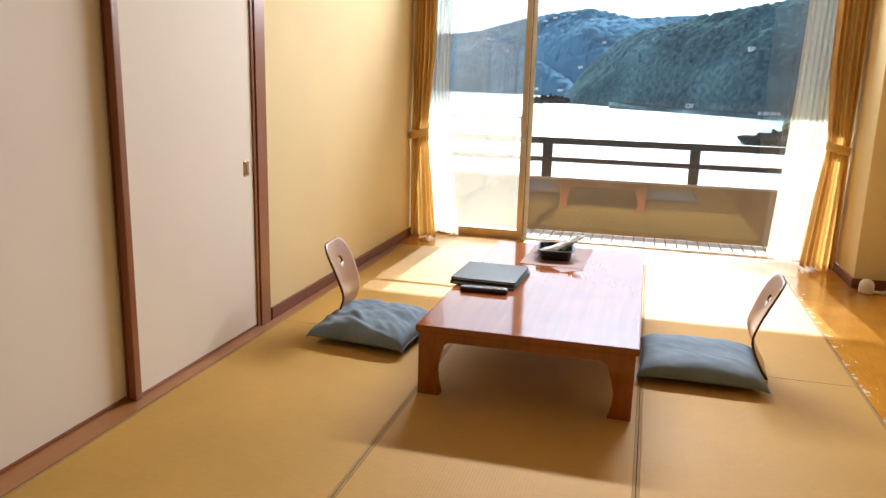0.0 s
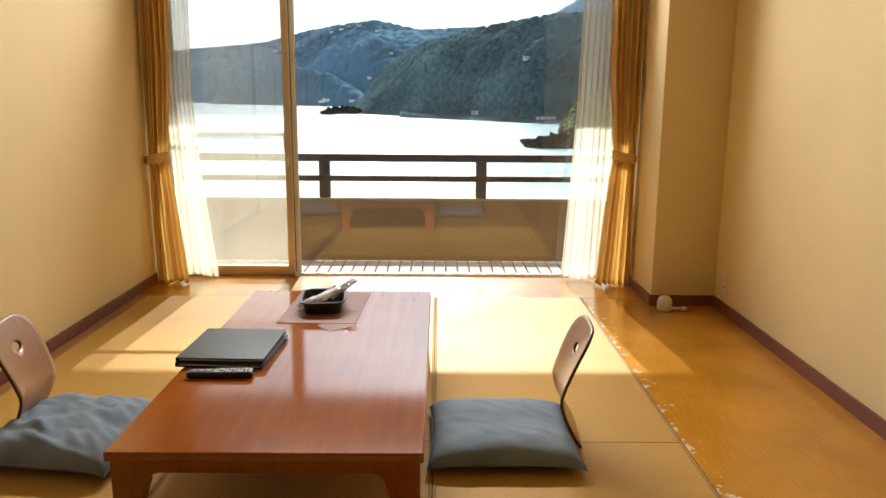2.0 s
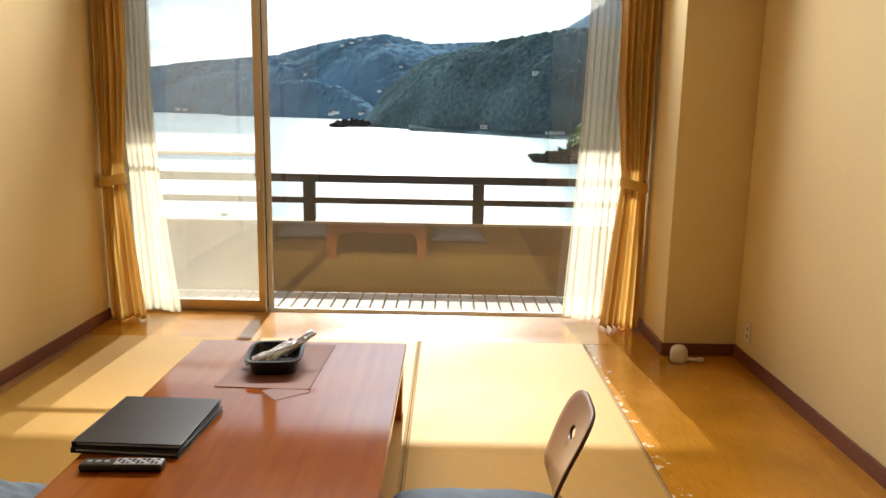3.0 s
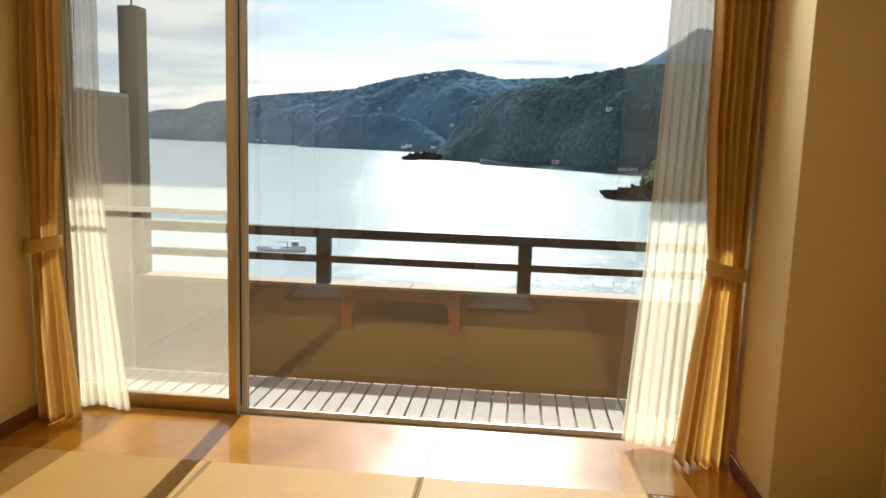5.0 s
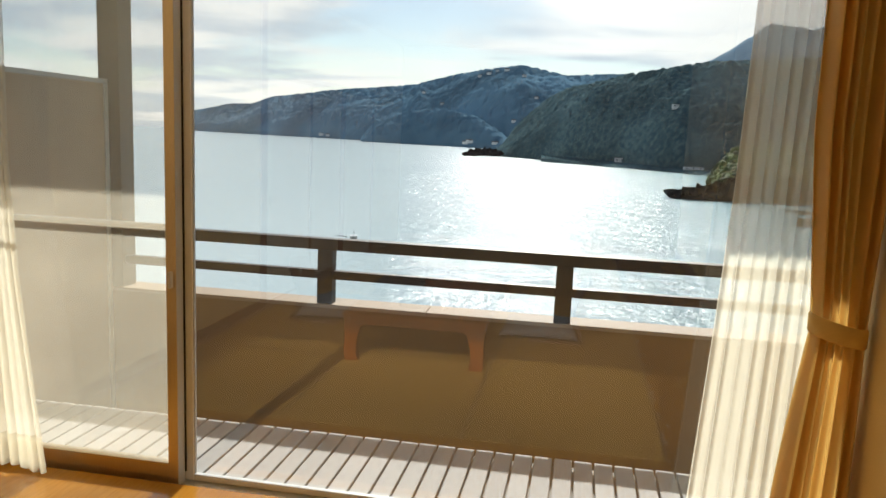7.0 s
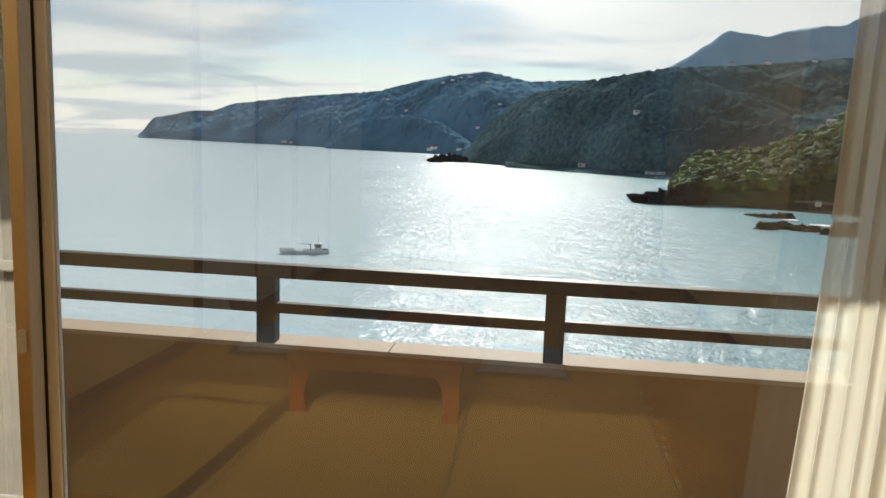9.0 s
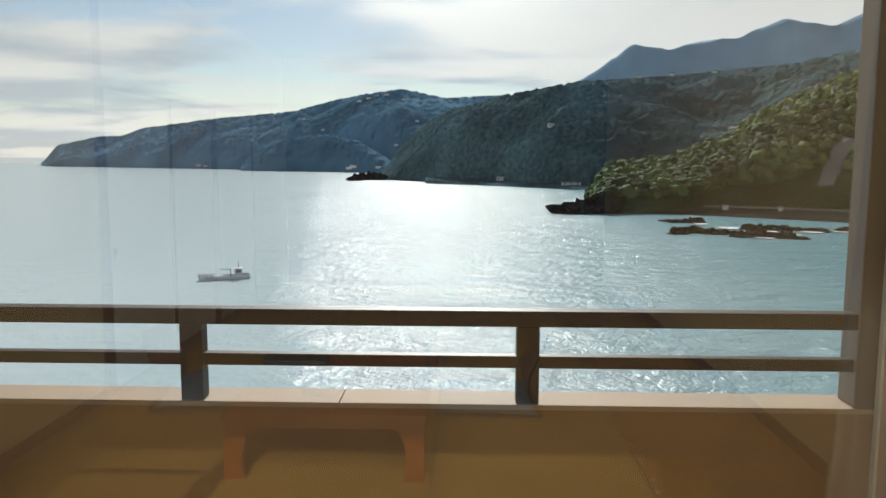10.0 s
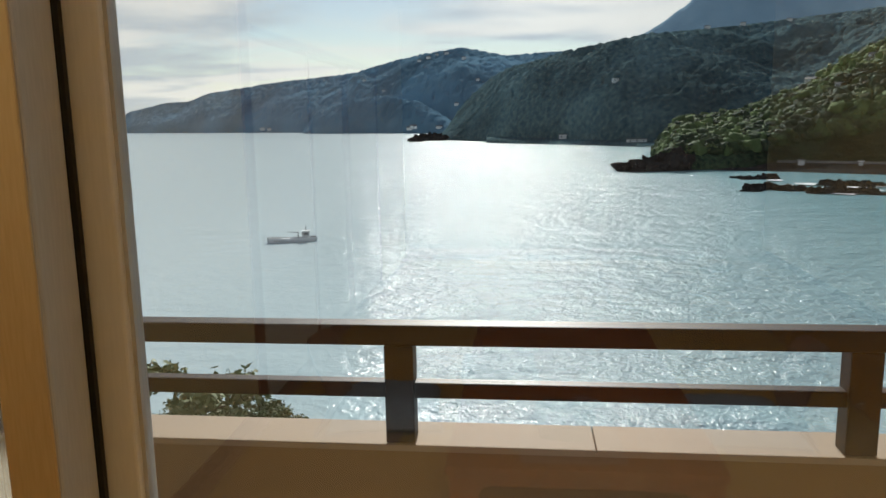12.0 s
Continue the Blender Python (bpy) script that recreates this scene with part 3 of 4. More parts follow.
M_TIE = cloth("ochre_band", (0.58, 0.40, 0.14), (0.68, 0.49, 0.19), (0.7, 0.45, 0.12), 0.12)
hanging("curtain", "ochre pleated drape tied back beside the window", "curtain", M_DRAPE,
        ((2.70, 0.018, 0.24), (1.6, 0.018, 0.215), (0.95, 0.018, 0.165), (0.6, 0.018, 0.205), (0.015, 0.02, 0.255)), -0.29, 0.15, 6, 3, "drapes", 0.945)
hanging("curtain", "ochre pleated drape tied back beside the window", "curtain", M_DRAPE,
        ((2.70, 3.34, 3.575), (1.6, 3.355, 3.575), (0.98, 3.41, 3.57), (0.6, 3.37, 3.572), (0.015, 3.32, 3.57)), -0.29, 0.15, 6, 6, "drapes", 0.975)
hanging("sheer_curtain", "white translucent sheer curtain gathered aside", "curtain", M_SHEER,
        ((2.70, 0.10, 0.32), (1.4, 0.10, 0.30), (0.9, 0.12, 0.33), (0.02, 0.14, 0.43)), -0.10, 0.034, 6, 5, "sheer curtains", hem=True)
hanging("sheer_curtain", "white translucent sheer curtain gathered aside", "curtain", M_SHEER,
        ((2.70, 3.20, 3.48), (1.4, 3.165, 3.46), (0.9, 3.14, 3.46), (0.02, 3.09, 3.44)), -0.10, 0.034, 7, 8, "sheer curtains", hem=True)
structure("trim_curtain_rail", box(0.02, 3.57, -0.34, -0.07, 2.70, 2.72, 0.003), M_ALULIGHT, "pale double curtain rail", "curtain rail")

# ---- balcony ----
YP = 2.10                                             # rail line
structure("balcony_floor", box(-1.6, 5.6, 0.1305, YP + 0.16, -0.95, -0.75), M_CONCRETE, "grey concrete balcony slab", "balcony floor")
wall_p = structure("balcony_parapet", box(-1.6, 5.6, YP - 0.03, YP + 0.16, -0.75, 0.315), M_PARAPET, "tan rendered balcony parapet wall", "parapet")
for x0, x1 in ((-1.6, 1.66), (1.664, 5.6)):
    part("coping", box(x0, x1, YP - 0.05, YP + 0.18, 0.316, 0.342, 0.004), M_CAP, wall_p, "pale coping along the parapet")
structure("balcony_roof", box(-1.6, 5.6, 0.131, 2.60, 2.73, 2.9), M_DARKWOOD, "dark boarded slab of the balcony above", "balcony roof")
deck = structure("balcony_deck", box(-0.5, 4.1, 0.14, 0.80, -0.13, -0.088), M_CONCRETE, "joists under a slatted wooden deck", "deck")
structure("balcony_deck_step", box(-0.5, 4.1, 0.135, 0.78, -0.75, -0.131), M_CONCRETE, "step under the slatted deck", "step")
bm = box(0, 0.088, 0.135, 0.82, -0.086, -0.058, 0.003, 1)
board_mesh = bpy.data.meshes.new("deck_slat")
bm.to_mesh(board_mesh)
bm.free()
board_mesh.materials.append(M_DECK)
for i in range(46):
    o = new("slat", board_mesh)
    o.parent = deck
    o.location = (-0.48 + i * 0.0995, random.uniform(-0.003, 0.003), random.uniform(-0.001, 0.001))

rail = thing("balcony_railing", "dark brown painted two-bar railing on the parapet", "railing")
for z0, z1, d in ((0.722, 0.80, 0.045), (0.515, 0.575, 0.03)):
    part("rail_bar", box(-0.60, 4.14, YP - d + 0.01, YP + d + 0.01, z0, z1, 0.005), M_RAIL, rail)
for x in (0.937, 2.58):
    part("post", box(x - 0.055, x + 0.055, YP - 0.038, YP + 0.052, 0.343, 0.722, 0.005), M_RAIL, rail)
for x0, x1, nm in ((-0.765, -0.60, "west"), (4.14, 4.31, "east")):
    structure("column_" + nm, box(x0, x1, YP - 0.045, YP + 0.12, 0.343, 2.53, 0.006), M_COLUMN, "brown grey square balcony column", "column")
    structure("column_rod_" + nm, rod(((x0 + x1) / 2, YP + 0.03, 2.531), ((x0 + x1) / 2, YP + 0.03, 2.729), 0.008), M_COLUMN, "thin steel rod over the column", "rod")


def partition(x, name):
    p = thing(name, "beige balcony partition board with grey metal frame", "partition", "balcony partitions")
    part("board", box(x - 0.008, x + 0.008, 0.20, YP - 0.11, -0.70, 1.80), M_PARTITION, p)
    part("frame", box(x - 0.02, x + 0.02, 0.16, YP - 0.07, 1.80, 1.83, 0.003), M_ALULIGHT, p)
    part("frame", box(x - 0.02, x + 0.02, YP - 0.11, YP - 0.07, -0.74, 1.80, 0.003), M_ALULIGHT, p)
    part("frame", box(x - 0.02, x + 0.02, 0.16, 0.20, -0.74, 1.80, 0.003), M_ALULIGHT, p)


partition(-0.69, "balcony_partition")
partition(4.24, "balcony_partition")


# ---- low table ----
def low_table():
    x0, x1, y0, y1, h = 1.122, 2.098, -3.69, -1.745, 0.335
    t = thing("low_table", "low reddish brown lacquered wooden dining table", "table", at=((x0 + x1) / 2, (y0 + y1) / 2, 0.003))
    hx, hy = (x1 - x0) / 2, (y1 - y0) / 2
    h -= 0.003
    part("tabletop", box(-hx, hx, -hy, hy, h - 0.032, h, 0.005, 3), M_TABLE, t)

    def apron(length, leg, low, curve):
        """Outline of one side: a straight rail that swells into the two legs by a quarter round."""
        pts = [(-length, h - 0.033), (-length, 0), (-length + leg, 0)]
        for i in range(1, 7):                        # slightly waisted inner side of the leg
            k = i / 6
            pts.append((-length + leg + 0.020 * math.sin(k * math.pi) * -1 + 0.004 * k, k * (low - curve)))
        for i in range(1, 9):
            a = i / 8 * math.pi / 2
            pts.append((-length + leg + 0.004 + curve * (1 - math.cos(a)), low - curve + curve * math.sin(a)))
        return pts + [(-x, z) for x, z in reversed(pts)]

    def slab(outline, thick, along_x, at):
        bm = bmesh.new()
        a = [bm.verts.new((p[0], -thick / 2, p[1])) for p in outline]
        f = bm.faces.new(a)
        r = bmesh.ops.extrude_face_region(bm, geom=[f])
        bmesh.ops.translate(bm, vec=(0, thick, 0), verts=[v for v in r["geom"] if isinstance(v, bmesh.types.BMVert)])
        bmesh.ops.triangulate(bm, faces=[g for g in bm.faces if len(g.verts) > 4])
        if not along_x:
            bmesh.ops.rotate(bm, cent=(0, 0, 0), matrix=Matrix.Rotation(math.pi / 2, 3, "Z"), verts=bm.verts)
        bmesh.ops.translate(bm, vec=at, verts=bm.verts)
        bmesh.ops.recalc_face_normals(bm, faces=bm.faces)
        return bm

    for s in (-1, 1):
        part("end_frame", slab(apron(hx - 0.012, 0.10, h - 0.075, 0.05), 0.055, True, (0, s * (hy - 0.045), 0)), M_TABLE, t)
        part("side_rail", box(s * (hx - 0.030) - 0.014, s * (hx - 0.030) + 0.014, -hy + 0.075, hy - 0.075, h - 0.085, h - 0.033, 0.003), M_TABLE, t)
        for e in (-1, 1):
            xa = s * (hx - 0.012)
            part("leg_cheek", box(min(xa, xa - s * 0.05), max(xa, xa - s * 0.05), e * (hy - 0.105) - 0.0315, e * (hy - 0.105) + 0.0315, 0, h - 0.034, 0.004), M_TABLE, t)
    return t


low_table()


# ---- floor chairs with cushions ----
def floor_chair(x, y, turn):
    """Bent plywood chair without legs: flat seat plate, curved back with rounded top and an oval hand hole. It faces -x."""
    c = thing("floor_chair", "legless bent plywood floor chair with oval hand hole", "chair", "floor chairs at the low table", (x, y, 0.004))
    c.rotation_euler = (0, 0, radians(turn))
    part("seat", box(-0.40, 0.0, -0.19, 0.19, 0.0, 0.010, 0.004), M_PLY, c)
    length, hw, n, rings = 0.50, 0.185, 64, 9
    hc = (0.385, 0.0)
    out = np.zeros((rings, n, 3))

    def outline(a):
        """Distance from the hole's centre to the rounded edge in direction a."""
        dx, dy = math.cos(a), math.sin(a)
        r = 0.0
        while r < 0.6:
            s, w = hc[0] + dx * r, dy * r
            rad = 0.095
            lim = hw - 0.018 * max(0, 1 - abs(s - 0.17) / 0.2)
            if s > length - rad:
                k = (s - (length - rad)) / rad
                lim = hw - rad + rad * math.sqrt(max(0.0, 1 - k * k)) if k < 1 else -1
            if s < 0 or abs(w) > lim or s > length:
                break
            r += 0.002
        return r

    for j in range(n):
        a = 2 * math.pi * j / n
        hole = 1 / math.sqrt((math.cos(a) / 0.020) ** 2 + (math.sin(a) / 0.036) ** 2)
        edge = outline(a)
        for i in range(rings):
            r = hole + (edge - hole) * (i / (rings - 1)) ** 1.2
            s, w = hc[0] + r * math.cos(a), r * math.sin(a)
            bend = -0.075 * math.sin(min(s, 0.22) / 0.22 * math.pi * 0.5) + (0.115 * (max(0, s - 0.20) / 0.30) ** 1.25)
            dish = 0.22 * w * w * 2.2 * min(1, s / 0.2)
            out[i, j] = (bend - dish + 0.012, w, 0.010 + s * 0.955)
    b = part("backrest", grid_mesh(out, True), M_PLY, c, smooth=True)
    b.data.materials.append(M_PLYEDGE)
    md = b.modifiers.new("plywood", "SOLIDIFY")
    md.thickness, md.offset, md.material_offset_rim = 0.011, 0.0, 1
    return c


floor_chair(2.715, -2.835, -3)
floor_chair(0.402, -2.85, 186)


def cushion(x, y, turn, wx, wy, h, seed, fold, lab):
    """A stuffed square floor cushion with pinched corners, creases and a seam."""
    n = 44
    u = np.linspace(-1, 1, n)
    ob = thing("floor_cushion", lab, "cushion", "floor cushions", (x, y, 0.016))
    ob.rotation_euler = (0, 0, radians(turn))

    def skin(top):
        g = np.zeros((n, n, 3))
        for i, a in enumerate(u):
            for j, b in enumerate(u):
                pinch = 1 - 0.075 * (1 - a * a) * abs(b) ** 3 * 0.9
                pinchb = 1 - 0.075 * (1 - b * b) * abs(a) ** 3 * 0.9
                th = ((1 - abs(a) ** 3.6) * (1 - abs(b) ** 3.6)) ** 0.45
                px, py = a * wx / 2 * pinchb, b * wy / 2 * pinch
                crease = 0.010 * noise.noise((a * 2.2 + seed, b * 2.2, seed)) + 0.014 * abs(noise.noise((a * 3 + b * 4 + seed, b * 2 - a, 3.0)))
                z = h * 0.26 + th * (h * 0.70 + (crease - 0.006) * fold * min(1, th * 2)) if top else h * 0.26 - th * h * 0.26
                g[i, j] = (px, py, z - 0.10 * h * (abs(a) * abs(b)) ** 6)
        return g

    low = min(skin(False)[:, :, 2].min(), skin(True)[:, :, 2].min())
    gt, gb = skin(True), skin(False)
    gt[:, :, 2] -= low
    gb[:, :, 2] -= low
    bm = grid_mesh(gt)
    bm2 = grid_mesh(gb[::-1])
    tmp = bpy.data.meshes.new("tmp")
    bm2.to_mesh(tmp)
    bm2.free()
    bm.from_mesh(tmp)
    bpy.data.meshes.remove(tmp)
    bmesh.ops.remove_doubles(bm, verts=bm.verts, dist=0.0015)
    part("cover", bm, M_CUSHION, ob, smooth=True)
    rim = [gt[0, :], gt[:, -1], gt[-1, ::-1], gt[::-1, 0]]
    pts = np.concatenate(rim)[::2]
    ring = []
    for k in range(6):
        an = 2 * math.pi * k / 6
        cen = pts.mean(0)
        d = pts - cen
        d[:, 2] = 0
        d /= np.linalg.norm(d, axis=1)[:, None]
        ring.append(pts + d * 0.003 * math.cos(an) + np.array([0, 0, 1]) * 0.003 * math.sin(an))
    ring.append(ring[0])
    part("seam", grid_mesh(np.array(ring), True), M_CUSHION, ob, smooth=True)
    return ob


cushion(2.40, -2.93, 0, 0.60, 0.58, 0.115, 2, 0.7, "flat blue-grey square floor cushion on plywood chair")
cushion(0.685, -2.975, -7, 0.57, 0.58, 0.15, 9, 2.4, "plump creased blue-grey floor cushion on plywood chair")

# ---- things on the table ----
TZ = 0.336


def folder(x, y, z, turn, lab, grp):
    f = thing("menu_folder", lab, "folder", grp, (x, y, z))
    f.rotation_euler = (0, 0, radians(turn))
    part("cover", box(-0.175, 0.175, -0.195, 0.195, 0.0, 0.004, 0.0015), M_BLACK, f)
    part("pages", box(-0.166, 0.164, -0.186, 0.186, 0.0045, 0.0125), M_PAPER, f)
    part("cover", box(-0.175, 0.175, -0.195, 0.195, 0.013, 0.018, 0.0018), M_BLACK, f)
    part("spine", box(-0.179, -0.1755, -0.195, 0.195, 0.0, 0.018, 0.0012), M_BLACK, f)


folder(1.283, -2.775, TZ, -4, "black leatherette folder lying on the table", "menu folders")
folder(1.278, -2.762, TZ + 0.0185, -2, "black leatherette folder on top of another folder", "menu folders")


def remote():
    r = thing("remote_control", "black remote control with rows of grey keys", "remote control", at=(1.30, -3.055, TZ))
    r.rotation_euler = (0, 0, radians(2))
    part("body", box(-0.125, 0.125, -0.026, 0.026, 0.0, 0.024, 0.008, 3), M_PLASTIC, r)
    part("face_plate", box(-0.02, 0.118, -0.021, 0.021, 0.0242, 0.0252), M_GREYKEY, r, "silver grey key field")
    for i in range(9):
        for j in range(3):
            part("key", box(-0.013 + i * 0.0145, -0.004 + i * 0.0145, -0.016 + j * 0.0115, -0.009 + j * 0.0115, 0.0253, 0.0275, 0.001, 1), M_PLASTIC if (i + j) % 3 else M_PAPER, r)
    for i in range(3):
        part("key", box(-0.105 + i * 0.026, -0.09 + i * 0.026, -0.007, 0.007, 0.0242, 0.026, 0.001, 1), M_GREYKEY, r)


remote()


def placemat():
    bm = grid_mesh(np.array([[(x, y, 0.0012 + 0.0015 * abs(x * y) / 0.05) for x in np.linspace(-0.19, 0.19, 14)] for y in np.linspace(-0.285, 0.285, 18)]))
    p = thing("placemat", "mauve brown rectangular placemat on the table", "placemat", at=(1.567, -2.08, TZ))
    p.rotation_euler = (0, 0, radians(-2))
    o = part("sheet", bm, M_PLACEMAT, p)
    o.modifiers.new("thickness", "SOLIDIFY").thickness = 0.0015
    q = thing("paper_slip", "brown paper leaf sticking out under the placemat", "paper", at=(1.66, -2.395, TZ + 0.0001))
    q.rotation_euler = (0, 0, radians(38))
    part("sheet", box(-0.075, 0.075, -0.06, 0.06, 0.0, 0.0006), M_PLACEMAT, q)


placemat()


def tray():
    t = thing("snack_tray", "black plastic tray holding silver wrapped packets", "tray", at=(1.555, -2.10, TZ + 0.0045))
    t.rotation_euler = (0, 0, radians(6))
    wx, wy, h = 0.105, 0.135, 0.062
    lip = 0.014
    n = 40
    ang = np.linspace(0, 2 * np.pi, n, endpoint=False)

    def loop(sx, sy, z):
        k = 5.0
        c, s = np.cos(ang), np.sin(ang)
        r = (np.abs(c) ** k + np.abs(s) ** k) ** (-1 / k)
        return np.stack([sx * r * c, sy * r * s, np.full(n, z)], 1)

    part("body", grid_mesh(np.array([loop(0.001, 0.001, 0), loop(wx - 0.012, wy - 0.012, 0), loop(wx, wy, h), loop(wx + lip, wy + lip, h + 0.001),
                                     loop(wx + lip, wy + lip, h - 0.004), loop(wx - 0.003, wy - 0.003, h - 0.004), loop(wx - 0.016, wy - 0.016, 0.004), loop(0.001, 0.001, 0.004)]), True), M_PLASTIC, t)
    rnd = random.Random(4)
    for i in range(6):
        p = thing("snack_packet", "thin silver foil wrapped packet leaning in the tray", "packet", "snack packets", (1.50 + 0.030 * i, -2.09 + rnd.uniform(-0.03, 0.02), TZ + 0.045 + 0.010 * i))
        p.rotation_euler = (radians(rnd.uniform(2, 12)), radians(-16 - 2.5 * i), radians(rnd.uniform(18, 42)))
        nx, ny = 16, 8
        g = np.zeros((nx, ny, 3))
        for a in range(nx):
            for b in range(ny):
                u, v = a / (nx - 1) * 2 - 1, b / (ny - 1) * 2 - 1
                g[a, b] = (u * 0.082, v * 0.022, 0.010 * (1 - v * v) * (1 - u ** 6) + 0.007 * noise.noise((u * 3 + i, v * 4, i)))
        o = part("wrapper", grid_mesh(g), M_SILVER, p, smooth=False)
        o.modifiers.new("thickness", "SOLIDIFY").thickness = 0.004


tray()

# ---- small things along the wall ----
plate = thing("wall_socket", "cream wall socket plate low on the wall", "socket", at=(XR, -1.0, 0.2))
part("plate", box(-0.008, 0.0, -0.036, 0.036, -0.06, 0.06, 0.003), M_WHITEPL, plate)
for z in (-0.022, 0.022):
    part("outlet", box(-0.0095, -0.0082, -0.012, 0.012, z - 0.010, z + 0.010, 0.001, 1), M_CAP, plate)


def night_light():
    d = thing("night_lamp", "small white domed plug-in lamp lying on boards", "lamp", at=(3.655, -0.945, 0.001))
    n, prof = 24, []
    for r, z in ((0.001, 0), (0.045, 0), (0.05, 0.006), (0.05, 0.055), (0.046, 0.075), (0.034, 0.092), (0.018, 0.1), (0.001, 0.102)):
        prof.append([(r * math.cos(2 * math.pi * k / n), r * math.sin(2 * math.pi * k / n), z) for k in range(n)])
    part("dome", grid_mesh(np.array(prof), True), M_WHITEPL, d, smooth=True)
    part("neck", rod((0.045, -0.005, 0.014), (0.105, -0.01, 0.014), 0.011, 0.009), M_WHITEPL, d)
    part("plug", box(0.105, 0.145, -0.025, 0.005, 0.002, 0.027, 0.006), M_WHITEPL, d)


night_light()

# ---- sea and far land ----
SEA = -24.0
OX, OY = 2.0, 0.0
bm = bmesh.new()
bmesh.ops.create_grid(bm, x_segments=24, y_segments=24, size=4900)
bmesh.ops.translate(bm, vec=(OX, 0, SEA), verts=bm.verts)
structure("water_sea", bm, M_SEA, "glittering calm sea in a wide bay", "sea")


def fbm(x, y, s, octaves=4):
    return noise.fractal((x / s, y / s, 7.3), 1.0, 2.1, octaves)


def canopy(px, py, spacing, seed):
    """Height of a closed tree canopy: rounded crowns of uneven size scattered over the ground."""
    rnd = np.random.RandomState(seed)
    cx, cy = np.floor(px / spacing).astype(int), np.floor(py / spacing).astype(int)
    best = np.zeros_like(px)
    for dx in (-1, 0, 1):
        for dy in (-1, 0, 1):
            kx, ky = cx + dx, cy + dy
            h = (np.abs(kx * 73856093 ^ ky * 19349663 ^ seed * 83492791) % 100003) / 100003.0
            h2 = (np.abs(kx * 19349663 ^ ky * 83492791 ^ seed * 73856093) % 100019) / 100019.0
            h3 = (np.abs(kx * 83492791 ^ ky * 73856093 ^ seed * 19349663) % 100043) / 100043.0
            d2 = ((px - (kx + h) * spacing) ** 2 + (py - (ky + h2) * spacing) ** 2) / (spacing * (0.55 + 0.5 * h3)) ** 2
            best = np.maximum(best, (0.45 + 0.55 * h3) * np.sqrt(np.clip(1 - d2, 0, 1)))
    return best


EYE = 25.5                                            # the eye's height over the sea


def T(el):
    return math.tan(radians(el))


def headland(name, lab, material, azs, bases, ridges, depth, n_az, n_r, crown, rough, seed, amp=None, dent=0.35, peak=0.6, steep=0.6, a0=None, a1=None, slip=False):
    """Land seen over the bay. At stations azs (degrees): distance of its shore, and height of its ridge over the sea."""
    az = np.linspace(a0 if a0 is not None else azs[0], a1 if a1 is not None else azs[-1], n_az)
    base, top = np.interp(az, azs, bases), np.interp(az, azs, ridges)
    k = max(3, n_az // 40)
    ker = np.hanning(k + 2)[1:-1]
    top = np.convolve(np.pad(top, k // 2, mode="edge"), ker / ker.sum(), mode="same")[k // 2:k // 2 + n_az]
    v = np.linspace(0, 1, n_r)
    A, V = np.meshgrid(az, v)
    R = base[None, :] + V * depth
    X, Y = OX + R * np.sin(np.radians(A)), OY + R * np.cos(np.radians(A))
    gul = np.zeros_like(X)
    for i in range(n_r):
        for j in range(n_az):
            gul[i, j] = fbm(X[i, j] + seed * 977, Y[i, j], rough * 9)
    w = np.clip((V / peak) * (1 + dent * gul), 0, 1)
    shape = np.where(w < 1, w ** steep * (1.0 - 0.0 * w), 1.0)
    fall = np.clip((V - peak) / (1 - peak), 0, 1)
    Z = top[None, :] * shape * (1 - 0.75 * fall ** 1.5) + gul * (amp or rough) * np.minimum(1, V * 6) * np.minimum(1, top[None, :] / ((amp or rough) * 3)) * 0.5
    Z += np.random.RandomState(seed).uniform(-1, 1, Z.shape) * crown * 0.08 * np.minimum(1, V * 14) * np.minimum(1, top[None, :] / 12)
    if crown:
        Z += canopy(X, Y, crown, seed) * crown * 0.80 * np.minimum(1, V * 14) * np.minimum(1, top[None, :] / 12)
    seen = ((Z - EYE) / R).max(0)                     # bring each column's crest to its ridge height
    want = (top - EYE) / (base + depth * peak)
    got = np.convolve(np.pad(seen, 4, mode="edge"), np.ones(9) / 9, mode="same")[4:-4]
    Z *= np.clip((want * (base + depth * peak) + EYE) / np.maximum(got * (base + depth * peak) + EYE, 2.0), 0.5, 2.0)[None, :]
    Z = np.where(V < 0.001, -2.0, np.maximum(Z, 0.3)) + SEA
    verts = np.stack([X, Y, Z], 2).reshape(-1, 3)
    faces = [(i * n_az + j, i * n_az + j + 1, (i + 1) * n_az + j + 1, (i + 1) * n_az + j) for i in range(n_r - 1) for j in range(n_az - 1)]
    me = bpy.data.meshes.new(name)
    me.from_pydata(verts.tolist(), [], faces)
    me.materials.append(material)
    me.polygons.foreach_set("use_smooth", [True] * len(me.polygons))
    if slip:                                          # a bare landslip on the slope
        me.materials.append(M_SCREE)
        for p in me.polygons:
            i, j = divmod(p.vertices[0], n_az)
            if 0.01 < v[i] < 0.085 and abs(az[j] - 24.9 - 20.0 * v[i] - 0.35 * noise.noise((v[i] * 20, az[j], 0))) < 0.55:
                p.material_index = 1
    ob = tagged(new(name, me), lab, "headland", kind="structure")
    return X, Y, Z, R, az, v


def up(r, el):
    """Height over the sea of a ridge at distance r that stands el degrees over the eye."""
    return r * T(el) + EYE


